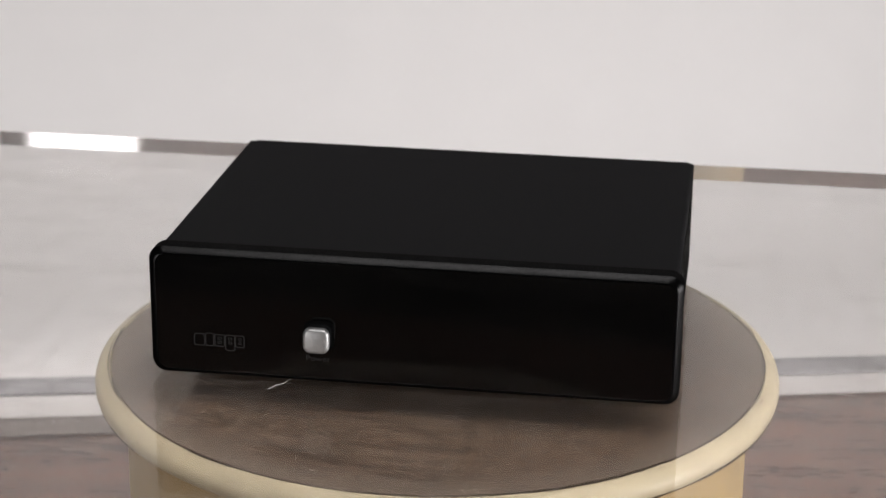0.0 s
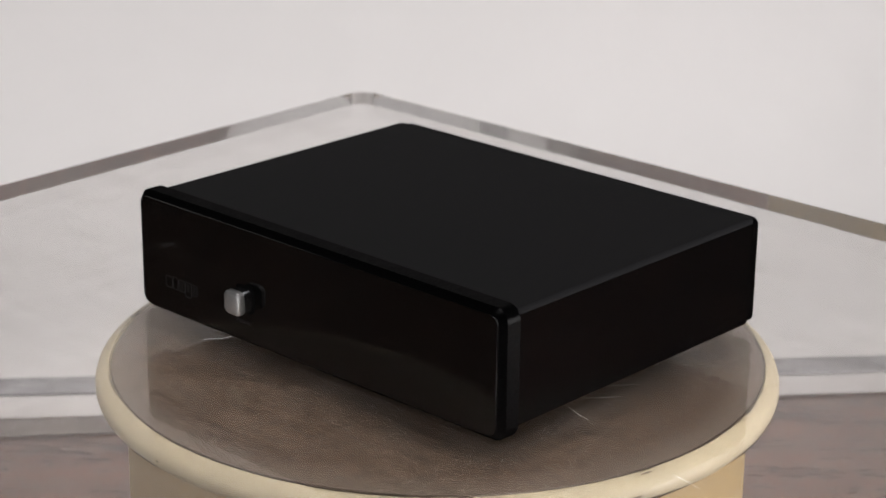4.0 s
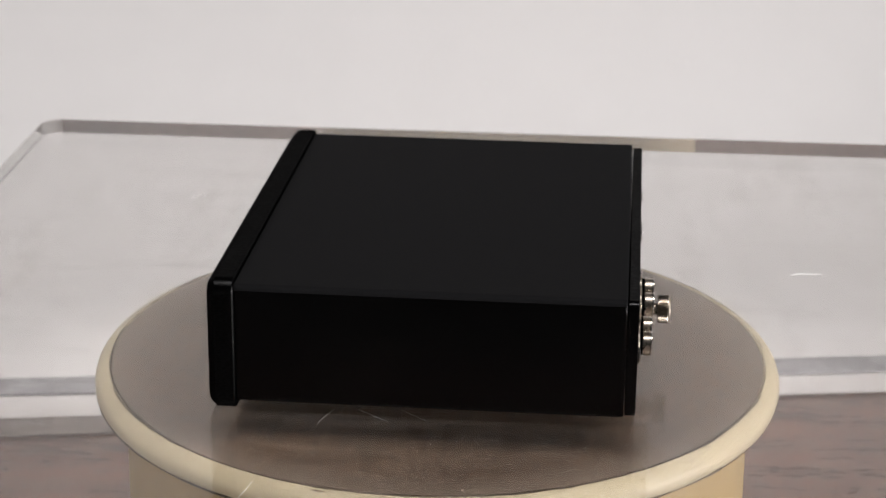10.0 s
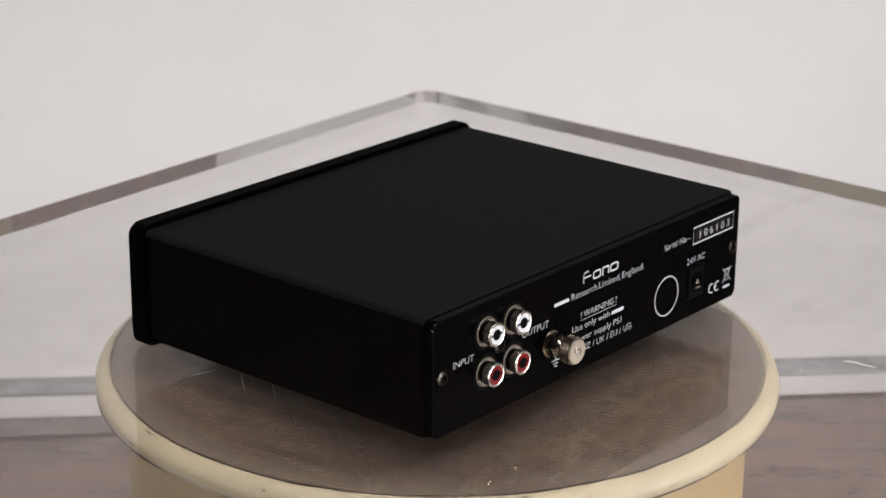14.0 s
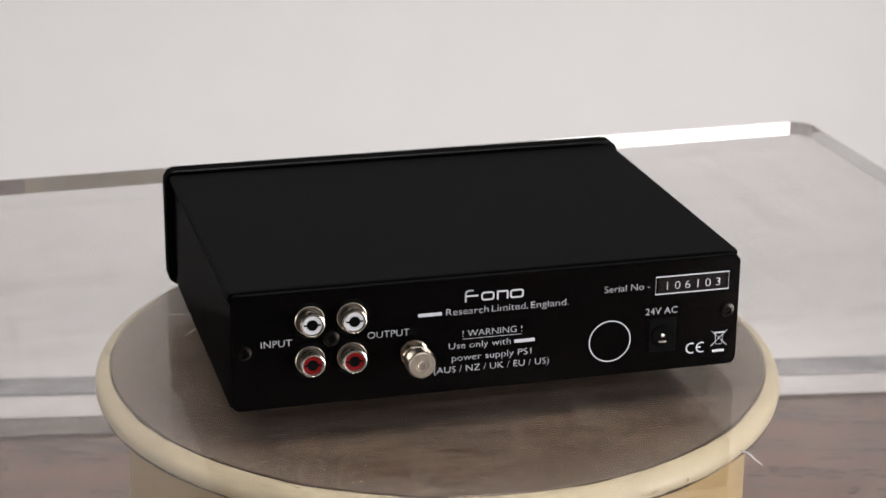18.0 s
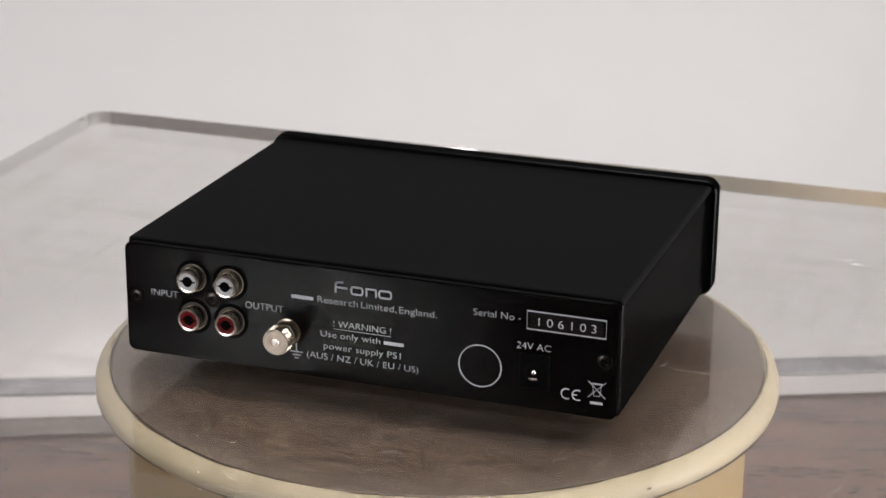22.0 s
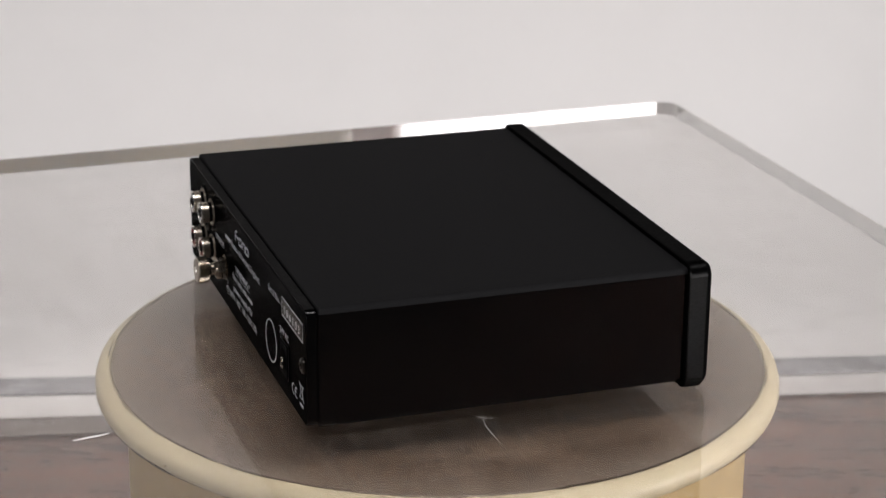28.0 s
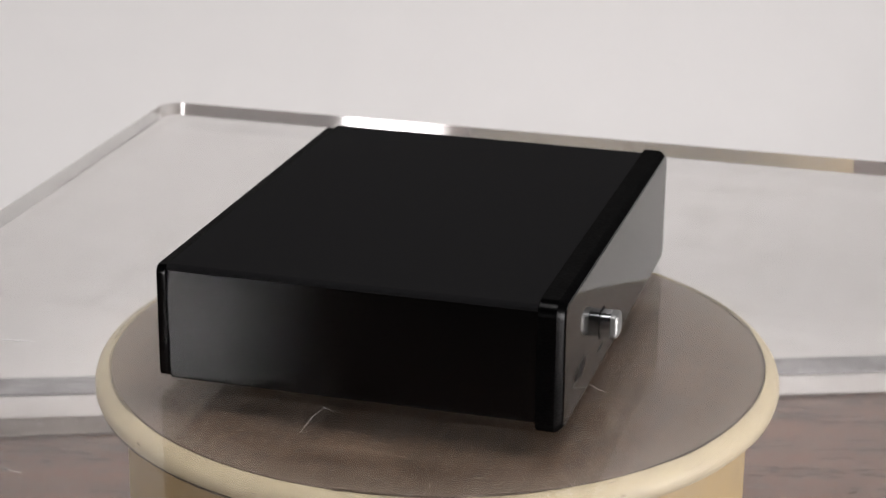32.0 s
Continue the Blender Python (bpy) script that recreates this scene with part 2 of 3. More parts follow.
    "dark_strip": material("dark_grey_card", (0.15, 0.125, 0.115), 0.7, var=0.25, scale=40),
    "strip_ink": material("light_grey_ink", (0.30, 0.27, 0.26), 0.6, var=0.1, scale=100),
    "wall": material("dark_grey_wall_paint", (0.07, 0.069, 0.068), 0.8, var=0.03, scale=2, bump=0.1, bump_scale=150),
    "floor": material("dark_carpet", (0.020, 0.018, 0.017), 0.95, var=0.3, scale=120, bump=0.5, bump_scale=600),
    "scratch": material("pale_scratch_dust", (0.58, 0.56, 0.55), 0.7),
    "fleck": material("pale_wood_scuff", (0.30, 0.25, 0.225), 0.7, var=0.3, scale=200),
    "lint": material("white_lint", (0.80, 0.79, 0.78), 0.9),
    "grime": material("dark_brown_grime", (0.045, 0.032, 0.019), 0.9, var=0.6, scale=150, spec=0.1),
    "speck": material("dark_grit", (0.10, 0.068, 0.040), 0.85, var=0.6, scale=300, spec=0.2),
}


def grey_front_edge(m):
    """The paper's front margin is tinted greyer, unevenly, over some 3 cm."""
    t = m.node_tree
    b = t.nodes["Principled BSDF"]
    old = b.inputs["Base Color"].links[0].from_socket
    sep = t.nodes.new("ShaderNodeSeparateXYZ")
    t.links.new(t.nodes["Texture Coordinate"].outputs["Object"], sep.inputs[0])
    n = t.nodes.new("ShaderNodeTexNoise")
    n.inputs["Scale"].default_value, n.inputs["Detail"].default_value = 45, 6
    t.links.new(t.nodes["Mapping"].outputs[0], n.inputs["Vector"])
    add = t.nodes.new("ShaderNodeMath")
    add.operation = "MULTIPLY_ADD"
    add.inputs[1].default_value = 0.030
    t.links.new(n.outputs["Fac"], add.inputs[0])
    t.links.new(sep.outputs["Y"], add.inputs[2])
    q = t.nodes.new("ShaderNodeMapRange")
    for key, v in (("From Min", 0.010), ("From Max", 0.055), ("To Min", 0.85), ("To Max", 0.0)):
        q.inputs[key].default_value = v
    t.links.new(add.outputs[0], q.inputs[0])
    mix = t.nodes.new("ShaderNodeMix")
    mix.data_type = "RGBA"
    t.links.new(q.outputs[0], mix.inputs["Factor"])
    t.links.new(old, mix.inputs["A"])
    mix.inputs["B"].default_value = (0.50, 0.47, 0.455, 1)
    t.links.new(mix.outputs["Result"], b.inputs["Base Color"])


grey_front_edge(MAT["paper"])


# ---- mesh helpers ----
def finish(bm, name, mat, smooth=True):
    me = bpy.data.meshes.new(name)
    bmesh.ops.recalc_face_normals(bm, faces=bm.faces)
    bm.to_mesh(me)
    bm.free()
    me.materials.append(MAT[mat])
    if smooth:
        me.shade_smooth()
        me.set_sharp_from_angle(angle=radians(32))
        flat = {key for poly in me.polygons if len(poly.vertices) > 8 for key in poly.edge_keys}  # broad end faces stay flat
        area = {}
        for poly in me.polygons:
            for key in poly.edge_keys:
                area.setdefault(key, []).append(poly.area)
        for edge in me.edges:  # broad plane faces keep their own normal beside narrow rounded edges
            sizes = area.get(edge.key, [0.0])
            if edge.key in flat or (max(sizes) > 2e-4 and max(sizes) > 6 * min(sizes)):
                edge.use_edge_sharp = True
    return me


def part(name, bm, mat, parent, label="", m=None, smooth=True):
    """Links a bmesh as one mesh object under a thing or under a part."""
    ob = new(name, finish(bm, name, mat, smooth))
    if parent is not None:
        ob.parent = parent
    if m is not None:
        ob.matrix_basis = m
    if label:
        ob["label"] = label
    return ob


def box(x0, x1, y0, y1, z0, z1, bevel=0.0, seg=2):
    bm = bmesh.new()
    bmesh.ops.create_cube(bm, size=1)
    for v in bm.verts:
        v.co = Vector((x0 + (v.co.x + 0.5) * (x1 - x0), y0 + (v.co.y + 0.5) * (y1 - y0), z0 + (v.co.z + 0.5) * (z1 - z0)))
    if bevel > 0:
        bmesh.ops.bevel(bm, geom=list(bm.edges), offset=bevel, segments=seg, profile=0.5, affect="EDGES")
    return bm


def rounded(x0, x1, z0, z1, r, seg=6):
    """Outline of a rounded rectangle in x and z, counted round."""
    pts = []
    for cx, cz, a0 in ((x1 - r, z1 - r, 0), (x0 + r, z1 - r, 90), (x0 + r, z0 + r, 180), (x1 - r, z0 + r, 270)):
        for k in range(seg + 1):
            a = radians(a0 + 90 * k / seg)
            pts.append((cx + r * math.cos(a), cz + r * math.sin(a)))
    return pts


def loft(rings, closed_ends=True):
    """Skin through rings of equal length; each ring is a list of 3D points."""
    bm = bmesh.new()
    vs = [[bm.verts.new(p) for p in ring] for ring in rings]
    n = len(rings[0])
    for a, b in zip(vs, vs[1:]):
        for i in range(n):
            bm.faces.new((a[i], a[(i + 1) % n], b[(i + 1) % n], b[i]))
    if closed_ends:
        bm.faces.new(vs[0])
        bm.faces.new(list(reversed(vs[-1])))
    return bm


def slab(x0, x1, z0, z1, r, y0, y1, edge=0.0006, seg=6):
    """Plate standing in x and z with rounded corners, from y0 to y1, its edges chamfered."""
    s = 1 if y1 > y0 else -1
    rings = []
    for y, inset in ((y0, edge), (y0 + s * edge, 0), (y1 - s * edge, 0), (y1 - s * edge * 0.3, edge * 0.35), (y1, edge)):
        ring = rounded(x0 + inset, x1 - inset, z0 + inset, z1 - inset, max(r - inset, 0.0002), seg)
        rings.append([(x, y, z) for x, z in ring])
    return loft(rings)


def lathe(profile, steps=48, axis="z", ends=True):
    """Turns (radius, height) points about z, or about -y."""
    rings = []
    for r, h in profile:
        ring = []
        for k in range(steps):
            a = 2 * math.pi * k / steps
            x, y = r * math.cos(a), r * math.sin(a)
            ring.append((x, y, h) if axis == "z" else (x, -h, y))
        rings.append(ring)
    return loft(rings, ends)


def shift(bm, x=0, y=0, z=0):
    for v in bm.verts:
        v.co += Vector((x, y, z))
    return bm


def join(*bms):
    out = bmesh.new()
    for b in bms:
        me = bpy.data.meshes.new("tmp")
        b.to_mesh(me)
        b.free()
        out.from_mesh(me)
        bpy.data.meshes.remove(me)
    return out


def bar(x0, x1, z0, z1, y0, y1):
    return box(min(x0, x1), max(x0, x1), min(y0, y1), max(y0, y1), z0, z1)


def empty(name, m=None):
    ob = new(name)
    ob.empty_display_size = 0.05
    if m is not None:
        ob.matrix_basis = m
    return ob


def lettering(text, parent, mat, left, right, base, cap, m, label=""):
    """Printed words with the built-in font, fitted between left and right with capitals of the height cap."""
    cu = bpy.data.curves.new("lettering", "FONT")
    cu.body, cu.size, cu.extrude, cu.resolution_u, cu.offset = text, 1.0, 0.0, 3, -0.015
    tmp = bpy.data.objects.new("lettering_source", cu)
    scene.collection.objects.link(tmp)
    dg = bpy.context.evaluated_depsgraph_get()
    me = bpy.data.meshes.new_from_object(tmp.evaluated_get(dg))
    bpy.data.objects.remove(tmp)
    bm = bmesh.new()
    bm.from_mesh(me)
    bpy.data.meshes.remove(me)
    xs = [v.co.x for v in bm.verts]
    x0, x1 = min(xs), max(xs)
    sx, sy = (right - left) / (x1 - x0), cap / 0.70
    for v in bm.verts:
        v.co = Vector((left + (v.co.x - x0) * sx, base + v.co.y * sy, 0))
    ret = bmesh.ops.extrude_face_region(bm, geom=list(bm.faces))
    for v in ret["geom"]:
        if isinstance(v, bmesh.types.BMVert):
            v.co.z += 0.00008
    return part("lettering", bm, mat, parent, label, m, smooth=False)


def outline(pts, width, height):
    """A closed flat line along points (x, z), drawn in the plane of a face (x, y local), raised by height."""
    bm = bmesh.new()
    n = len(pts)
    rings = []
    for i in range(n):
        p0, p1, p2 = Vector(pts[i - 1]), Vector(pts[i]), Vector(pts[(i + 1) % n])
        d = (p2 - p0).normalized()
        nrm = Vector((-d.y, d.x))
        a, b = p1 + nrm * width / 2, p1 - nrm * width / 2
        rings.append([(a.x, a.y, 0), (b.x, b.y, 0), (b.x, b.y, height), (a.x, a.y, height)])
    vs = [[bm.verts.new(p) for p in r] for r in rings]
    for i in range(n):
        a, b = vs[i], vs[(i + 1) % n]
        for k in range(4):
            bm.faces.new((a[k], a[(k + 1) % 4], b[(k + 1) % 4], b[k]))
    return bm


# ---- the room ----
RX, RY0, RY1, RZ1 = 1.50, -2.30, 1.30, 1.90
for nm, bm in (("wall_west", box(-RX - 0.12, -RX, RY0, RY1, FLOOR_Z, RZ1)), ("wall_east", box(RX, RX + 0.12, RY0, RY1, FLOOR_Z, RZ1)), ("wall_north", box(-RX, RX, RY1, RY1 + 0.12, FLOOR_Z, RZ1)), ("wall_south", box(-RX, RX, RY0 - 0.12, RY0, FLOOR_Z, RZ1))):
    tagged(part(nm, bm, "wall", None, smooth=False), "dark grey painted plain wall", "wall", kind="structure")
tagged(part("ceiling", box(-RX, RX, RY0, RY1, RZ1 + 0.004, RZ1 + 0.10), "wall", None, smooth=False), "dark grey painted plain ceiling", "ceiling", kind="structure")
tagged(part("floor", box(-RX, RX, RY0, RY1, FLOOR_Z - 0.1, FLOOR_Z), "floor", None, smooth=False), "dark carpeted floor under the table", "floor", kind="structure")


# ---- table, backdrop and strips ----
table = tagged(empty("table", pose(0, 0.33, TABLE_Z)), "dark-stained wooden table with a worn satin top", "table")
part("tabletop", box(-0.70, 0.70, -0.785, 0.62, -0.03, 0.0, 0.004), "wood", table)
for lx in (-0.64, 0.64):
    for ly in (-0.74, 0.55):
        part("leg", box(lx - 0.03, lx + 0.03, ly - 0.03, ly + 0.03, FLOOR_Z - TABLE_Z, -0.03, 0.004), "wood", table)

rng = random.Random(21)
tv, tf = [], []
for _ in range(170):
    x, y, a, ln, w = rng.uniform(-0.30, 0.30), rng.uniform(-0.45, -0.13), rng.gauss(0, 0.7), rng.uniform(0.001, 0.007), rng.uniform(0.0002, 0.0007)
    i = len(tv)
    for k in range(4):
        u, off = ln * (k / 3 - 0.5), rng.uniform(-0.6, 0.6) * w
        for sgn in (0.5, -0.5):
            ww = sgn * w * (0.3 if k in (0, 3) else 1.0)
            tv.append((x + u * math.cos(a) - (off + ww) * math.sin(a), y + u * math.sin(a) + (off + ww) * math.cos(a), 0.0001))
        if k:
            tf.append((i + 2 * k - 2, i + 2 * k - 1, i + 2 * k + 1, i + 2 * k))
me = bpy.data.meshes.new("flecks")
me.from_pydata(tv, [], tf)
me.materials.append(MAT["fleck"])
flecks = new("flecks", me)
flecks.parent = table
tagged(flecks, "pale scuffs and flecks on the wood", kind="stuff")

SKEW = 5.4  # degrees by which the sheet lies across the table
def backdrop():
    prof = [(0.0, 0.0012), (0.12, 0.0012), (0.17, 0.0016)]
    r = 0.22
    for k in range(1, 13):
        a = radians(90 * k / 12)
        prof.append((0.17 + r * math.sin(a), 0.0016 + r * (1 - math.cos(a))))
    prof += [(0.39, 0.45), (0.39, 0.80)]
    t = 0.0004
    rings = []
    for x in (-0.61, -0.4, -0.2, 0.2, 0.4, 0.61):
        ring = [(x, y, z) for y, z in prof] + [(x, y + t * (1 if z > 0.1 else 0), z - t * (0 if z > 0.25 else 1)) for y, z in reversed(prof)]
        rings.append(ring)
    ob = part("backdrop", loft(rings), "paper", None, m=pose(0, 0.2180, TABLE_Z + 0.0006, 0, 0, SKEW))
    return tagged(ob, "matt white paper sweep lying on the table and rising behind", "backdrop", kind="structure")


backdrop()
tagged(part("grey_band", box(-0.50, 0.245, 0.0, 0.0196, 0.0, 0.0012, 0.0004, 1), "grey_strip", None, m=pose(0, 0.2410, TABLE_Z + 0.0024, 0, 0, SKEW - 0.35)),
       "narrow plain grey strip across the white paper", "strip")
card = tagged(empty("lettered_card", pose(0, 0.1985, TABLE_Z, 0, 0, SKEW)), "dark grey card strip with pale upside-down lettering on the table", "card")
part("card_sheet", box(-0.50, -0.02, 0.0, 0.0195, 0.0006, 0.0016, 0.0003, 1), "dark_strip", card)
lettering("sound", card, "strip_ink", -0.052, 0.0, 0, 0.0085, pose(-0.2015, 0.0155, 0.0018, 0, 0, 180), "pale upside-down lettering")
for bx, bw in ((-0.1400, 0.006), (-0.1310, 0.003), (-0.1250, 0.005)):
    part("print_bar", box(bx, bx + bw, 0.005, 0.0145, 0.0018, 0.00195), "strip_ink", card)

def photo_lamp(at, w, h):
    """A flat photo lamp: on a thin stand, or hung from the ceiling; its light comes from the open front."""
    m = lamp_pose(at)
    hung = at[2] > 1.0
    foot = RZ1 if hung else TABLE_Z if at[1] > -0.5 else FLOOR_Z
    e = tagged(empty("photo_lamp", pose(at[0], at[1], foot)), "black flat photo lamp hung from the ceiling" if hung else "black flat photo lamp on a thin stand", "lamp", group="photo lamps")
    part("housing", box(-w / 2 - 0.01, w / 2 + 0.01, -h / 2 - 0.01, h / 2 + 0.01, 0.0, 0.03, 0.004), "bezel_black", e, m=e.matrix_basis.inverted() @ m @ Matrix.Translation((0, 0, 0.012)))
    tilt = (m @ Vector((0, 0, 0.03))) - Vector((at[0], at[1], foot))
    if hung:
        for side in (-0.4, 0.4):
            part("rod", shift(lathe([(0.006, tilt.z + 0.02), (0.006, 0.004)], 16), tilt.x + side * w), "bezel_black", e)
    else:
        part("pole", shift(lathe([(0.008, 0.02), (0.008, tilt.z)], 16), tilt.x, tilt.y), "bezel_black", e)
        part("base", shift(lathe([(0.03, 0.0), (0.03, 0.012), (0.015, 0.022)], 32), tilt.x, tilt.y), "bezel_black", e)


for at, w, h, watts in LAMPS:
    photo_lamp(at, w, h)

# ---- turntable ----
turntable = tagged(empty("turntable", pose(0, 0, TABLE_Z)), "round cream-painted turntable drum with a worn brown top", "turntable")
H = -TABLE_Z
DZ = H - 0.0304   # upper face of the disc
part("drum_wall", lathe([(0.1110, 0.004), (0.1145, 0.0045), (0.1148, 0.008), (0.1145, DZ - 0.016), (0.1150, DZ - 0.0103), (0.1080, DZ - 0.0098)], 128), "cream", turntable)
part("seam_ring", lathe([(0.1110, DZ - 0.0100), (0.1236, DZ - 0.0092), (0.1238, DZ - 0.0088), (0.1190, DZ - 0.0080)], 128), "seam", turntable, "dark grimy seam")
rim_profile = [(0.1199, DZ - 0.0060), (0.1199, DZ - 0.0004), (0.1203, DZ + 0.0001), (0.1212, DZ - 0.0001), (0.1225, DZ - 0.0007), (0.1238, DZ - 0.0017),
               (0.1248, DZ - 0.0031), (0.1253, DZ - 0.0047), (0.1254, DZ - 0.0064), (0.1250, DZ - 0.0079), (0.1242, DZ - 0.0087), (0.1215, DZ - 0.0089)]
part("rim", lathe(rim_profile + [(0.1199, DZ - 0.0060)], 160, ends=False), "rim_cream", turntable, "rounded cream rim with small dark chips")
part("disc", lathe([(0.1192, DZ - 0.006), (0.1192, DZ - 0.0002), (0.1190, DZ), (0.06, DZ), (0.001, DZ)], 128), "disc", turntable, "brown worn disc")
part("disc_gap", lathe([(0.1190, DZ - 0.0030), (0.1200, DZ - 0.0030), (0.1200, DZ - 0.0008), (0.1190, DZ - 0.0008), (0.1190, DZ - 0.0030)], 128, ends=False), "seam", turntable)
for ang in (20, 110, 200, 290):
    part("felt_pad", shift(lathe([(0.006, DZ), (0.006, H - 0.0281), (0.0055, H - 0.0280)], 20), 0.03 * math.cos(radians(ang)), 0.03 * math.sin(radians(ang))), "rubber", turntable)
part("foot_ring", lathe([(0.104, 0.0), (0.1095, 0.0), (0.1095, 0.0045), (0.104, 0.0045)], 96), "rubber", turntable)



def grime_line(radius, z, width, slope, seed, gaps):
    """An uneven dark line of dirt round the drum, broken here and there; slope turns it from flat to upright."""
    rng = random.Random(seed)
    verts, faces = [], []
    n = 520
    level = 0.6
    for k in range(n + 1):
        a = 2 * math.pi * k / n
        level = min(1.0, max(0.0, level + rng.uniform(-0.22, 0.22)))
        w = width * max(0.0, level - gaps) / (1 - gaps)
        for sgn in (0.5, -0.5):
            q = sgn * w
            verts.append(((radius + q * math.cos(slope)) * math.cos(a), (radius + q * math.cos(slope)) * math.sin(a), z - q * math.sin(slope)))
        if k and w > 0:
            i = 2 * k
            faces.append((i - 2, i - 1, i + 1, i))
    me = bpy.data.meshes.new("grime_line")
    me.from_pydata(verts, [], faces)
    me.materials.append(MAT["grime"])
    ob = new("grime_line", me)
    ob.parent = turntable
    ob["label"] = "dark line of dirt in the joint"


grime_line(0.1196, DZ + 0.0003, 0.0009, 0.0, 5, 0.35)
grime_line(0.1206, DZ + 0.0002, 0.0005, 0.15, 6, 0.55)
grime_line(0.12515, DZ - 0.0079, 0.0010, 1.5, 8, 0.18)

# ---- acrylic slab ----
PLATE_T = 0.0280
plate_rings = [[(x, y, z) for x, y in rounded(-0.2524 + e, 0.2493 - e, -0.2123 + e, 0.2134 - e, 0.0095, 10)] for z, e in ((-PLATE_T, 0.0004), (-PLATE_T + 0.0004, 0.0), (-0.0004, 0.0), (0.0, 0.0004))]
slab_thing = tagged(empty("acrylic_slab"), "thick clear acrylic slab with scratches lying on the turntable", "slab")
plate = part("plate", loft(plate_rings), "acrylic", slab_thing, m=pose(0, 0, 0, 0, 0, 0.8))
plate.data.materials.append(MAT["acrylic_edge"])
plate.data.materials.append(MAT["acrylic_corner"])
for poly in plate.data.polygons:
    poly.material_index = 0 if abs(poly.normal.z) > 0.9 else 2 if max(abs(poly.normal.x), abs(poly.normal.y)) < 0.995 and abs(poly.normal.z) < 0.1 else 1
plate.visible_shadow = False


def ribbon_sheet(lines, z):
    """Flat ribbons along polylines: (points, width)."""
    verts, faces = [], []
    for pts, w in lines:
        base = len(verts)
        for k, (x, y) in enumerate(pts):
            x0, y0 = pts[max(0, k - 1)]
            x1, y1 = pts[min(len(pts) - 1, k + 1)]
            d = math.hypot(x1 - x0, y1 - y0) or 1.0
            nx, ny = -(y1 - y0) / d, (x1 - x0) / d
            ww = w * (0.35 if k in (0, len(pts) - 1) else 1.0) / 2
            verts += [(x + nx * ww, y + ny * ww, z), (x - nx * ww, y - ny * ww, z)]
            if k:
                i = base + 2 * k
                faces.append((i - 2, i - 1, i + 1, i))
    return verts, faces


def scratch_lines(rng):
    """Fine random scratches: loose ones all over, and scuffed clusters."""
    lines = []
    def one(x, y, a, length, w, bend):
        pts = []
        for k in range(5):
            pts.append((x, y))
            x, y = x + math.cos(a) * length / 4, y + math.sin(a) * length / 4
            a += rng.uniform(-bend, bend)
        lines.append((pts, w))
    for _ in range(600):
        one(rng.uniform(-0.22, 0.22), rng.uniform(-0.19, 0.19), rng.uniform(0, 6.3), rng.uniform(0.0015, 0.008), rng.uniform(0.00002, 0.00005), 0.12)
    for _ in range(85):
        cx, cy, a = rng.uniform(-0.14, 0.14), rng.uniform(-0.14, 0.14), rng.uniform(0, 6.3)
        for _ in range(rng.randint(5, 13)):
            one(cx + rng.gauss(0, 0.006), cy + rng.gauss(0, 0.006), a + rng.gauss(0, 0.5), rng.uniform(0.001, 0.006), rng.uniform(0.00004, 0.00008), 0.18)
    for _ in range(14):
        one(rng.uniform(-0.16, 0.16), rng.uniform(-0.16, 0.16), rng.uniform(0, 6.3), rng.uniform(0.015, 0.035), rng.uniform(0.00002, 0.00004), 0.10)
    for k in range(1500):  # dust
        wide = 1.0 if k % 2 else 0.55
        one(wide * rng.uniform(-0.22, 0.22), wide * rng.uniform(-0.19, 0.19), rng.uniform(0, 6.3), rng.uniform(0.0002, 0.0005), rng.uniform(0.00010, 0.00022), 0.3)
    for _ in range(44):  # crumbs of lint
        cx, cy = rng.uniform(-0.19, 0.19), rng.uniform(-0.17, 0.17)
        for _ in range(rng.randint(1, 4)):
            one(cx + rng.gauss(0, 0.003), cy + rng.gauss(0, 0.003), rng.uniform(0, 6.3), rng.uniform(0.0006, 0.0022), rng.uniform(0.00010, 0.00025), 0.4)
    return lines


def tube(pts, r):
    """A thin bent thread through 3D points."""
    rings = []
    for k, p in enumerate(pts):
        d = (Vector(pts[min(k + 1, len(pts) - 1)]) - Vector(pts[max(k - 1, 0)])).normalized()
        side = d.cross(Vector((0, 0, 1))).normalized()
        up = side.cross(d)
        rr = r * (0.5 if k in (0, len(pts) - 1) else 1.0)
        rings.append([tuple(Vector(p) + side * rr * math.cos(a) + up * rr * math.sin(a)) for a in (0.0, 1.257, 2.513, 3.770, 5.027)])
    return loft(rings)


me = bpy.data.meshes.new("scratches")
sv, sf = ribbon_sheet(scratch_lines(random.Random(7)), 0.00004)
me.from_pydata(sv, [], sf)
me.materials.append(MAT["scratch"])
scr = new("scratches", me)
scr.parent = slab_thing
tagged(scr, kind="stuff")
# single marks that can be told apart: needle scratches and hairs (millimetres on the slab)
for pts, w in ((((-97, 30.2), (-92, 29.2), (-84.3, 26.2)), 0.00022), (((-83.4, 18.4), (-88, 12.8), (-92.6, 7.0)), 0.00022), (((-82.6, 4.0), (-86.0, 0.0), (-90.4, -5.6)), 0.00016),
               (((-154, 46.1), (-148, 44.6), (-141, 43.4)), 0.00020), (((85.7, -15.4), (88, -13.0), (88.9, -9.1)), 0.00022), (((88, -13.7), (95.2, -15.0), (108.2, -14.7)), 0.00018)):
    sv, sf = ribbon_sheet([([(x / 1000, y / 1000) for x, y in pts], w)], 0.00008)
    me = bpy.data.meshes.new("scratch")
    me.from_pydata(sv, [], sf)
    me.materials.append(MAT["lint"])
    new("scratch", me).parent = slab_thing
def lint(name, label, pts, r):
    ob = part("thread", tube([(x / 1000, y / 1000, r + 0.00002 + lift / 1000) for x, y, lift in pts], r), "lint", None)
    e = tagged(empty(name), label, "lint")
    ob.parent = e
    return e


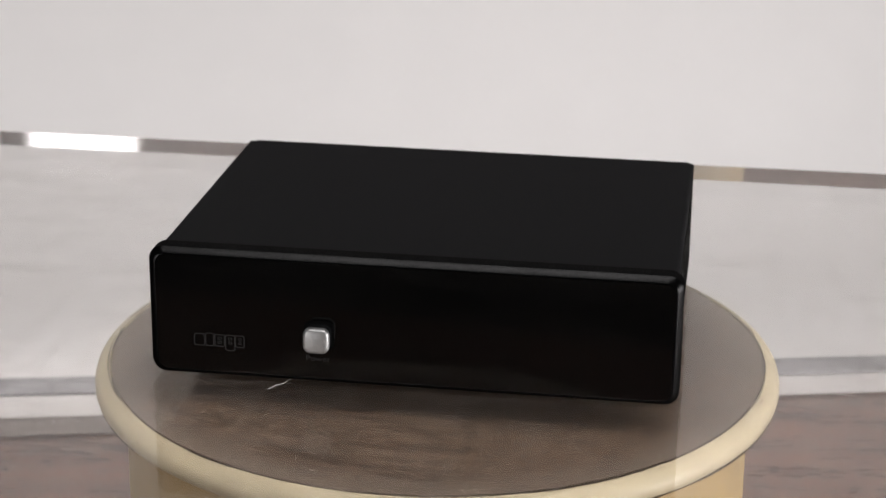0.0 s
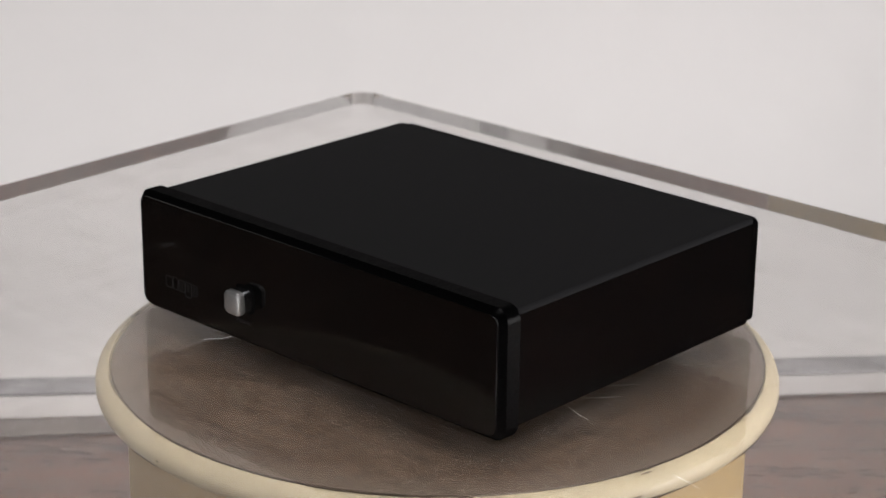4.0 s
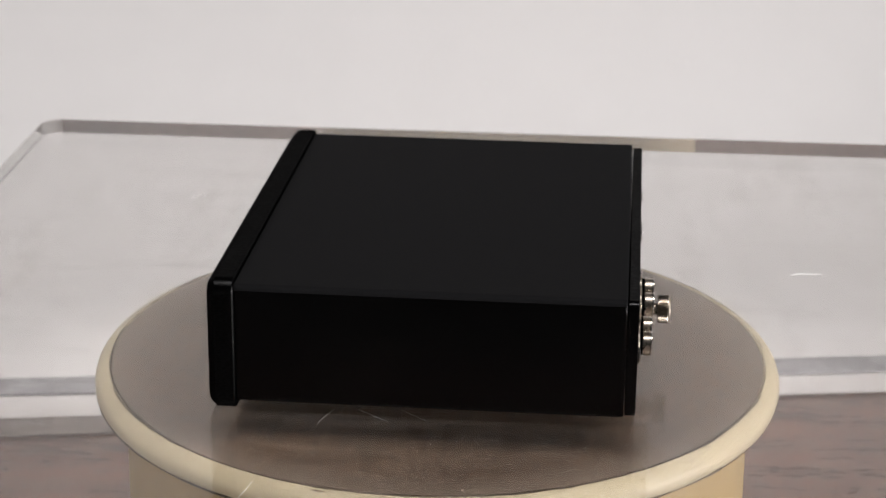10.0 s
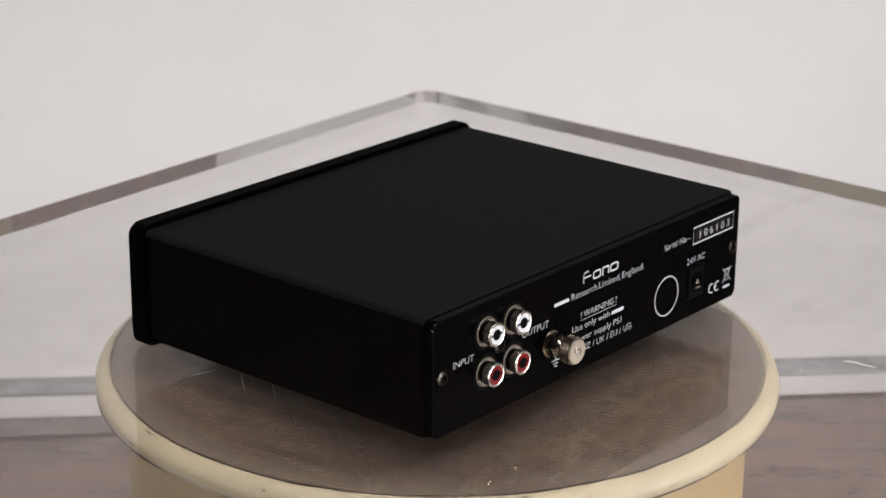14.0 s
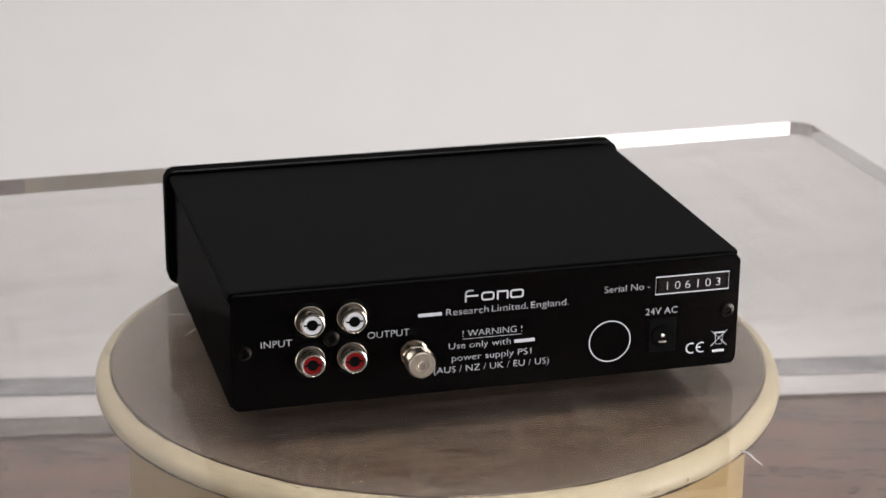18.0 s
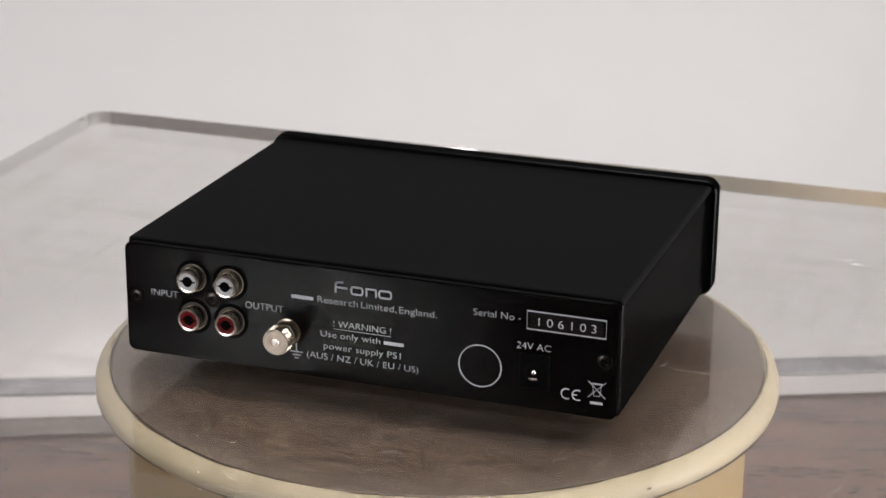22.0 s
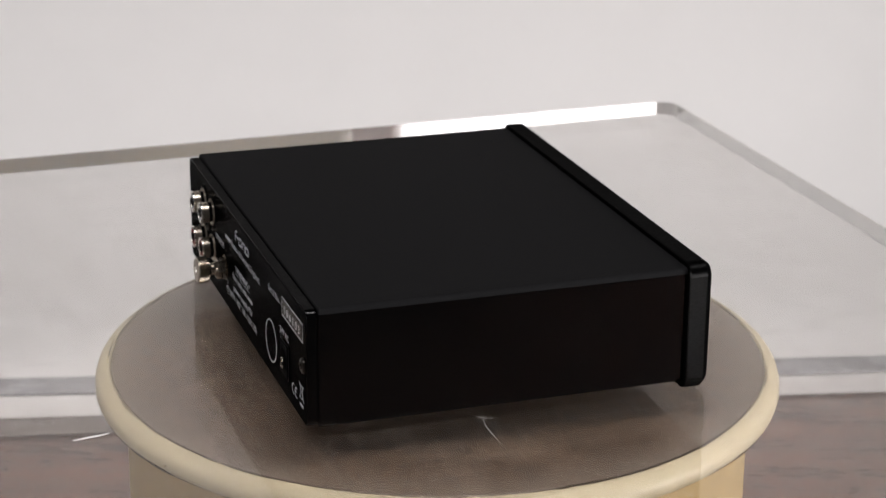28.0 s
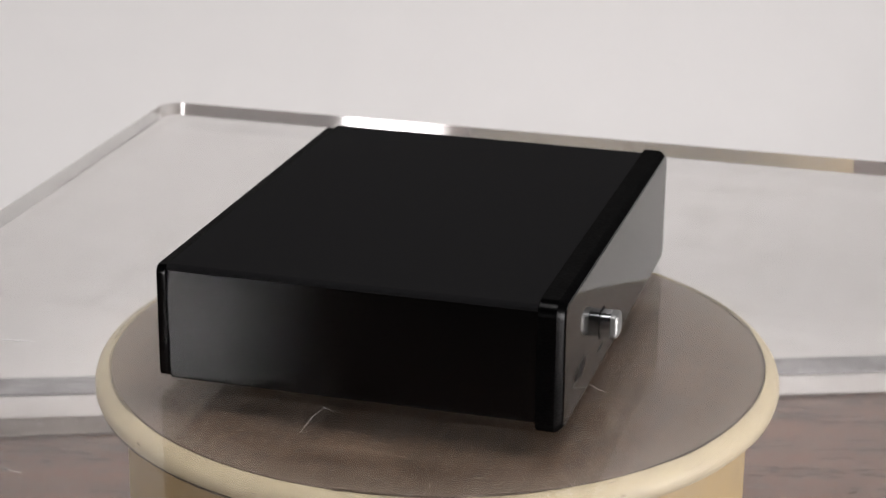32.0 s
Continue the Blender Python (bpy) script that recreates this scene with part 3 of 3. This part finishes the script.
LINT = [lint("lint_thread", "short white lint thread lying on the clear slab", ((63.6, -132.6, 0), (65.0, -136.0, 0.2), (65.2, -140.0, 0.1), (66.0, -144.4, 0)), 0.00034),
        lint("lint_thread", "curled white lint thread lying on the clear slab", ((129.5, 118.3, 0), (133.5, 119.4, 0.4), (136.0, 116.5, 0.2), (133.0, 114.5, 0.3), (139.0, 115.6, 0)), 0.00026),
        lint("hair", "fine pale curled hair lying on the clear slab", ((46.9, 73.2, 0), (45.2, 69.7, 0), (42.8, 67.3, 0), (41.2, 63.6, 0.3), (43.4, 60.2, 0)), 0.00008),
        lint("hair", "fine pale bent hair lying on the clear slab", ((159.0, -94.2, 0), (161.9, -90.4, 0.2), (161.9, -85.9, 0)), 0.00007)]

# small chips in the paint of the rim
chip_rng = random.Random(3)
for k in range(40):
    a = chip_rng.uniform(0, 6.283)
    r0, z0, slope = chip_rng.choice(((0.1218, DZ - 0.00035, 0.45), (0.1232, DZ - 0.0012, 0.75), (0.1243, DZ - 0.0024, 1.0), (0.1251, DZ - 0.0040, 1.3), (0.1254, DZ - 0.0056, 1.5)))
    long_, wide = chip_rng.uniform(0.0004, 0.0018), chip_rng.uniform(0.00008, 0.00030)
    if k % 9 == 0:
        long_, wide = long_ * 1.8, wide * 2.0
    pts = []
    for q in range(7):
        b = 2 * math.pi * q / 7
        rr = chip_rng.uniform(0.6, 1.0)
        u, v = long_ * rr * math.cos(b), wide * rr * math.sin(b)
        rad = r0 + v * math.cos(slope) + 0.00009 * math.sin(slope)
        pts.append((rad * math.cos(a + u / r0), rad * math.sin(a + u / r0), z0 - v * math.sin(slope) + 0.00009 * math.cos(slope)))
    me = bpy.data.meshes.new("paint_chip")
    me.from_pydata(pts, [], [tuple(range(7))])
    me.materials.append(MAT["speck"])
    new("paint_chip", me).parent = turntable

# ---- phono stage ----
unit = tagged(empty("phono_stage"), "black metal phono stage with glossy front and connectors behind", "amplifier")
CX = -0.0010  # its middle, a little off the axis


def build_case():
    y0, y1 = -0.0690, 0.0585
    part("case", slab(CX - 0.0880, CX + 0.0880, 0.0036, 0.0439, 0.0013, y0, y1, 0.0004, 5), "satin_black", unit)
    rings = []
    for y, inset in ((y0, 0.0004), (y0 + 0.0004, 0.0), (y1 - 0.0004, 0.0), (y1, 0.0004)):
        prof = [(-0.0881, 0.0424), (0.0881, 0.0424)] + [(0.0881 - 0.0014 * (1 - math.cos(radians(k * 15))), 0.0431 + 0.0014 * math.sin(radians(k * 15))) for k in range(7)]
        prof += [(-px, pz) for px, pz in reversed(prof[2:])]
        rings.append([(CX + px * (1 - inset / 0.088), y, pz - (inset if pz > 0.0430 else 0)) for px, pz in prof])
    part("top_cover", loft(rings), "matt_black", unit, "matt black top cover with rounded long edges")
    part("back_plate", slab(CX - 0.0878, CX + 0.0878, 0.0038, 0.0437, 0.0028, -0.0692, -0.0728, 0.00035), "back_black", unit)
    plate_me = bpy.data.objects["back_plate"].data
    plate_me.materials.append(MAT["bare_edge"])
    for poly in plate_me.polygons:  # the worn outer chamfer shows bare metal
        if -0.97 < poly.normal.y < -0.55:
            poly.material_index = 1
    bez = part("front_bezel", bezel(), "bezel_black", unit)
    part("fascia", slab(CX - 0.0876, CX + 0.0876, 0.0028, 0.0444, 0.0036, 0.0651, 0.0672, 0.00025, 8), "gloss_black", unit, "mirror-glossy black acrylic front")
    for fx in (-0.072, 0.072):
        for fy in (-0.055, 0.045):
            part("rubber_foot", shift(lathe([(0.0055, 0.0), (0.0060, 0.0005), (0.0062, 0.0045), (0.0050, 0.0046)], 24), CX + fx, fy), "rubber", unit)


def bezel():
    """The moulded frame round the front: chamfered forward edge and rounded corners."""
    rings = []
    for y, inset in ((0.0582, 0.0004), (0.0586, 0.0), (0.0645, 0.0), (0.0666, 0.0016), (0.0669, 0.0021), (0.0669, 0.0030)):
        rings.append([(x, y, z) for x, z in rounded(CX - 0.0900 + inset, CX + 0.0903 - inset, 0.0008 + inset, 0.0463 - inset, 0.0048 - inset * 0.6, 8)])
    return loft(rings)


def fascia_scuffs():
    """Short dull scuffs on the glossy front, too small to lift apart."""
    rng = random.Random(11)
    verts, faces = [], []
    for _ in range(70):
        x, z, a = 0.083 - 0.165 * abs(rng.random() * rng.random()), 0.006 + 0.035 * math.sqrt(rng.random()), rng.gauss(0.35, 0.5)
        ln, w = rng.uniform(0.0005, 0.0020), rng.uniform(0.00006, 0.00022)
        b = len(verts)
        for k in range(4):
            u, off = ln * (k / 3 - 0.5), rng.uniform(-0.3, 0.3) * w
            ww = w * (0.3 if k in (0, 3) else 1.0)
            for sgn in (1, -1):
                verts.append((x + u * math.cos(a) - (off + sgn * ww / 2) * math.sin(a), 0.06723, z + u * math.sin(a) + (off + sgn * ww / 2) * math.cos(a)))
            if k:
                i = b + 2 * k
                faces.append((i - 2, i, i + 1, i - 1))
    me = bpy.data.meshes.new("scuffs")
    me.from_pydata(verts, [], faces)
    me.materials.append(MAT["scuff"])
    ob = new("scuffs", me)
    ob.parent = unit
    tagged(ob, kind="stuff")


def build_button():
    x, z = 0.0302, 0.0185
    b = part("power_button", slab(-0.0043, 0.0043, -0.0043, 0.0043, 0.0024, 0.0, 0.0074, 0.0003, 8), "button_side", unit, m=pose(x, 0.0651, z))
    rings = []
    for y, inset in ((0.0060, 0.0), (0.0076, 0.0), (0.0081, 0.0003), (0.0084, 0.0008), (0.0086, 0.0016), (0.00872, 0.0028), (0.00876, 0.0040)):
        rings.append([(px, y, pz) for px, pz in rounded(-0.0044 + inset, 0.0044 - inset, -0.0044 + inset, 0.0044 - inset, 0.0025 * (1 - inset / 0.0044), 8)])
    part("button_cap", loft(rings), "button", b, "brushed silver cap")
    # flat black plate: the gap's shade round the button is its colour
    part("button_slot_shade", slab(-0.0052, 0.0052, -0.0052, 0.0052, 0.0028, 0.0010, 0.00215, 0.0001, 6), "void_black", b)
    front = pose(0, 0.06725, 0, 90, 0, 180)   # text plane on the front: local x runs to -x
    lettering("Power", unit, "print_dim", -0.0347, -0.0264, 0.0091, 0.0020, front)
    lx = [-0.0736, -0.0696, -0.0664, -0.0627, -0.0592]
    for i, (a, wd) in enumerate(zip(lx, (0.0036, 0.0027, 0.0033, 0.0032, 0.0030))):
        lo = 0.0108 if i == 3 else 0.0122
        part("logo_outline", outline(rounded(a, a + wd, lo, 0.0164 if i != 1 else 0.0168, 0.0007, 3), 0.00022, 0.00006), "logo_line", unit, m=front, smooth=False)
        if i in (2, 3, 4):
            for zc in (0.0136, 0.0151):
                part("logo_outline", outline(rounded(a + 0.0010, a + wd - 0.0010, zc - 0.0004, zc + 0.0004, 0.0003, 3), 0.00016, 0.00006), "logo_line", unit, m=front, smooth=False)


def socket(x, z, color):
    """One coaxial socket: flange, barrel, coloured insulator with two slots, contact hole."""
    s = part("phono_socket", lathe([(0.0060, 0.0), (0.0063, 0.0001), (0.0063, 0.0003), (0.0046, 0.0003)], 32, "y"), "void_black", unit, m=pose(x, -0.0727, z))
    part("flange", lathe([(0.0036, 0.0002), (0.0050, 0.0002), (0.0050, 0.0006), (0.0047, 0.0008), (0.0041, 0.0005)], 32, "y"), "dull_nickel", s)
    # added black neck, standing for the black panel mirrored in the barrel
    part("shade_neck", lathe([(0.0037, 0.0002), (0.0037, 0.0024), (0.0030, 0.0024)], 28, "y"), "void_black", s)
    part("barrel", lathe([(0.0036, 0.0018), (0.0040, 0.0020), (0.0040, 0.0043), (0.0034, 0.0043), (0.0034, 0.0020)], 36, "y"), "barrel", s)
    part("lip", lathe([(0.0040, 0.0043), (0.00415, 0.0045), (0.0041, 0.0048), (0.0037, 0.0050), (0.0032, 0.0049), (0.0031, 0.0046), (0.0031, 0.0043)], 36, "y"), "nickel", s, "bright nickel lip")
    part("insulator", lathe([(0.0032, 0.0030), (0.0032, 0.0045), (0.0031, 0.0047), (0.0018, 0.0047), (0.0016, 0.0046), (0.0016, 0.0020)], 32, "y"), color, s)
    # slots and contact hole are solid black; their inner shade is colour
    for side in (-1, 1):
        part("slot", box(min(side * 0.0012, side * 0.0028), max(side * 0.0012, side * 0.0028), -0.00480, -0.0039, -0.00028, 0.00028), "void_black", s)
    part("contact_hole_shade", lathe([(0.0001, 0.0045), (0.0018, 0.0046), (0.0018, 0.0049), (0.0001, 0.0049)], 24, "y"), "void_black", s)


def knurled(r, h0, h1):
    """A knob about -y with crossed knurls as small four-sided pyramids."""
    bm = bmesh.new()
    n, rows = 28, 9
    grid = []
    for j in range(rows + 1):
        h = h0 + (h1 - h0) * j / rows
        grid.append([bm.verts.new(((r - 0.0002) * math.cos(2 * math.pi * (k + 0.5 * (j % 2)) / n), -h, (r - 0.0002) * math.sin(2 * math.pi * (k + 0.5 * (j % 2)) / n))) for k in range(n)])
    for j in range(rows - 1):
        for k in range(n):
            o = j % 2
            a, b, c, d = grid[j][k], grid[j + 1][(k + o) % n], grid[j + 2][k], grid[j + 1][(k + o - 1) % n]
            mid = (a.co + b.co + c.co + d.co) / 4
            tip = bm.verts.new(mid + Vector((mid.x, 0, mid.z)).normalized() * 0.00042)
            for p, q in ((a, b), (b, c), (c, d), (d, a)):
                bm.faces.new((p, q, tip))
    for ring, nxt, o in ((grid[0], grid[1], 0), (grid[-1], grid[-2], (rows + 1) % 2)):
        for k in range(n):
            bm.faces.new((ring[k], ring[(k + 1) % n], nxt[(k + o) % n]))
        bm.faces.new(ring)
    return bm


def build_terminal():
    x, z = -0.0280, 0.0189
    t = part("ground_terminal", lathe([(0.0046, 0.0), (0.0047, 0.0003), (0.0040, 0.0005)], 24, "y"), "brass_nickel", unit, "nickel screw terminal for the earth wire", m=pose(x, -0.0728, z))
    part("hex_nut", lathe([(0.0037, 0.0003), (0.0041, 0.0007), (0.0041, 0.0033), (0.0037, 0.0038)], 6, "y"), "brass_nickel", t, smooth=False)
    part("post", lathe([(0.0030, 0.0036), (0.0026, 0.0042), (0.0021, 0.0050), (0.0021, 0.0062), (0.0026, 0.0070), (0.0030, 0.0074)], 24, "y"), "brass_nickel", t)
    part("knob", knurled(0.0048, 0.0068, 0.0106), "brass_nickel", t, "knurled nickel knob", smooth=False)
    part("knob_face", lathe([(0.0038, 0.0102), (0.0044, 0.0105), (0.0044, 0.0109), (0.0041, 0.0112), (0.0034, 0.0112), (0.0033, 0.0111), (0.0032, 0.0112), (0.0022, 0.0112), (0.0020, 0.0108), (0.0001, 0.0108)], 36, "y"), "dull_nickel", t)
    part("post_tip", lathe([(0.0014, 0.0106), (0.0015, 0.0110), (0.0013, 0.0113), (0.0001, 0.0114)], 24, "y"), "nickel", t)


def screw(x, z, r):
    s = part("screw", lathe([(r, 0.0), (r, 0.0003), (r * 0.93, 0.0007), (r * 0.60, 0.0010), (r * 0.52, 0.0010), (r * 0.50, 0.0003), (0.0001, 0.0003)], 24, "y"), "screw", unit, m=pose(x, -0.0727, z, 0, 20, 0))
    # black bars: the shade in the cross recess, as colour
    part("screw_cross", join(box(-r * 0.48, r * 0.48, -0.00045, -0.0003, -0.00022, 0.00022), box(-0.00022, 0.00022, -0.00047, -0.0003, -r * 0.48, r * 0.48)), "void_black", s)


def build_power_socket():
    p = part("power_socket", slab(-0.0048, 0.0048, -0.0057, 0.0057, 0.0004, 0.0, -0.0012, 0.0002, 3), "void_black", unit, m=pose(0.0590, -0.0722, 0.0170))
    part("socket_ring", lathe([(0.0033, 0.0012), (0.0037, 0.0013), (0.0037, 0.0015), (0.0033, 0.0015)], 28, "y"), "bezel_black", p)
    # raised black disc with the hole's inner shade put into its colour
    part("socket_hole_shade", lathe([(0.0001, 0.0012), (0.0033, 0.0012), (0.0033, 0.00135), (0.0001, 0.00135)], 28, "y"), "void_black", p)
    part("pin", lathe([(0.0008, 0.0012), (0.0008, 0.0017), (0.0006, 0.0020), (0.0001, 0.0021)], 16, "y"), "nickel", p, "small nickel pin")
    part("spring_contact", box(-0.0014, 0.0014, -0.0020, -0.0013, -0.0024, -0.0017), "nickel", p, "small metal contact spring")
    part("cut_edge", outline([(-0.0050, -0.0059), (0.0050, -0.0059), (0.0050, 0.0059), (-0.0050, 0.0059)], 0.0006, 0.0002), "cut_steel", p, "bare metal edge of the cut-out", m=pose(0, -0.0006, 0, 90, 0, 0), smooth=False)


def build_print():
    back = pose(0, -0.07285, 0, 90, 0, 0)  # local x runs to +x, local y up
    ink = "print_white"
    lettering("INPUT", unit, ink, -0.0790, -0.0688, 0.0254, 0.0024, back)
    lettering("OUTPUT", unit, ink, -0.0437, -0.0296, 0.0254, 0.0024, back)
    lettering("! WARNING !", unit, ink, -0.0114, 0.0092, 0.0230, 0.0023, back)
    part("print_bar", bar(-0.0114, 0.0092, 0.0221, 0.02225, -0.07285, -0.0729), ink, unit)
    lettering("Use only with", unit, ink, -0.0161, 0.0053, 0.0189, 0.0023, back)
    part("print_bar", bar(0.0066, 0.0137, 0.0191, 0.0203, -0.07285, -0.0729), ink, unit)
    lettering("power supply PS1", unit, ink, -0.0150, 0.0126, 0.0146, 0.0023, back)
    lettering("(AUS / NZ / UK / EU / US)", unit, ink, -0.0212, 0.0189, 0.0106, 0.0023, back)
    lettering("Serial No -", unit, ink, 0.0379, 0.0541, 0.0340, 0.0024, back)
    lettering("24V AC", unit, ink, 0.0529, 0.0644, 0.0246, 0.0024, back)
    lettering("1 0 6 1 0 3", unit, "socket_white", 0.0601, 0.0794, 0.0333, 0.0029, pose(0, -0.0731, 0, 90, 0, 0))
    part("serial_label", bar(0.0572, 0.0816, 0.0322, 0.0376, -0.0727, -0.0730), "label", unit, "small black label with white digits")
    part("print_frame", outline([(0.0562, 0.0318), (0.0826, 0.0318), (0.0826, 0.0380), (0.0562, 0.0380)], 0.00045, 0.00008), ink, unit, m=back, smooth=False)
    part("print_ring", outline([(0.0404 + 0.0073 * math.cos(radians(a)), 0.0164 + 0.0073 * math.sin(radians(a))) for a in range(0, 360, 6)], 0.00040, 0.00008), ink, unit, m=back, smooth=False)
    # maker's line: its name without letters, then plain words
    part("print_bar", bar(-0.0266, -0.0186, 0.0313, 0.0325, -0.07285, -0.0729), ink, unit)
    for word, x0, x1 in (("Research", -0.0171, -0.0026), ("Limited,", -0.0014, 0.0111), ("England.", 0.0121, 0.0253)):
        lettering(word, unit, ink, x0, x1, 0.0310, 0.0024, back)
    # product mark as plain line shapes
    zb, zt, y0, y1, s = 0.0352, 0.0394, -0.07285, -0.0729, 0.0006
    hook = [(-0.0105 + 0.0012 * (1 - math.sin(radians(a))), zt - s / 2 - 0.0012 * (1 - math.cos(radians(a)))) for a in range(0, 91, 15)]
    part("mark", outline([(-0.0078, zt - s / 2), *hook, (-0.0105, zb), (-0.01051, zb), *((x - 0.00001, z + 0.00001) for x, z in reversed(hook)), (-0.0078, zt - s / 2 + 0.00001)], s, 0.00008), ink, unit, m=back, smooth=False)
    part("mark", bar(-0.0102, -0.0062, zb + 0.0017, zb + 0.0017 + s, y0, y1), ink, unit)
    for a, b in ((-0.0049, -0.0009), (0.0050, 0.0092)):
        part("mark", outline(rounded(a, b, zb + 0.0003, zb + 0.0028, 0.0008, 4), s, 0.00008), ink, unit, m=back, smooth=False)
    part("mark", join(bar(0.0002, 0.0008, zb, zb + 0.0031, y0, y1), bar(0.0036, 0.0042, zb, zb + 0.0027, y0, y1), bar(0.0008, 0.0039, zb + 0.0025, zb + 0.0031, y0, y1)), ink, unit)
    # conformity letters and the crossed bin
    for cx, tongue in ((0.0701, False), (0.0738, True)):
        arc = [(cx + r * math.cos(radians(a)), 0.0110 + r * math.sin(radians(a))) for r, seq in ((0.0020, range(60, 301, 15)), (0.00150, range(300, 59, -15))) for a in seq]
        bm = bmesh.new()
        n = len(arc) // 2
        lo = [bm.verts.new((px, py, 0.00008)) for px, py in arc]
        for k in range(n - 1):
            bm.faces.new((lo[k], lo[k + 1], lo[2 * n - 2 - k], lo[2 * n - 1 - k]))
        part("mark", bm, ink, unit, m=back, smooth=False)
        if tongue:
            part("print_bar", bar(cx - 0.0017, cx - 0.0002, 0.0108, 0.01125, y0, y1), ink, unit)
    part("bin_mark", outline([(0.0787, 0.0156), (0.0817, 0.0156), (0.0812, 0.0116), (0.0792, 0.0116)], 0.00020, 0.00008), ink, unit, m=back, smooth=False)
    part("bin_mark", outline([(0.0783, 0.0160), (0.0821, 0.0160), (0.0821, 0.0157), (0.0783, 0.0157)], 0.00022, 0.00008), ink, unit, m=back, smooth=False)
    for s1 in (1, -1):
        part("bin_mark", outline([(0.0802 - 0.0029, 0.0138 - s1 * 0.0028), (0.0802 + 0.0029, 0.0138 + s1 * 0.0028), (0.0802 + 0.0029, 0.01385 + s1 * 0.0028), (0.0802 - 0.0029, 0.01385 - s1 * 0.0028)], 0.00018, 0.0001), ink, unit, m=back, smooth=False)
    part("print_bar", bar(0.0780, 0.0823, 0.0087, 0.0096, y0, y1), ink, unit)
    # earth sign under the terminal
    for k, w in enumerate((0.0046, 0.0030, 0.0014)):
        part("print_bar", bar(-0.0250 - w / 2, -0.0250 + w / 2, 0.0118 - k * 0.0011, 0.0121 - k * 0.0011, y0, y1), ink, unit)
    part("print_bar", bar(-0.0252, -0.0248, 0.0121, 0.0150, y0, y1), ink, unit)


build_case()
fascia_scuffs()
build_button()
for sx in (-0.0629, -0.0490):
    socket(sx, 0.0337, "socket_white")
    socket(sx, 0.0198, "socket_red")
build_terminal()
screw(-0.0846, 0.0243, 0.0026)
screw(0.0826, 0.0240, 0.0026)
screw(-0.0559, 0.0268, 0.0028)
build_power_socket()
build_print()


# ---- what moves ----
def motions():
    times = [k * 0.5 for k in range(65)]
    for thing, z in ((unit, 0.0), (slab_thing, 0.0), (turntable, TABLE_Z), *((th, 0.0) for th in LINT)):
        walk(thing, [(t, pose(0, 0, z, 0, 0, START + RATE * t)) for t in times])


motions()
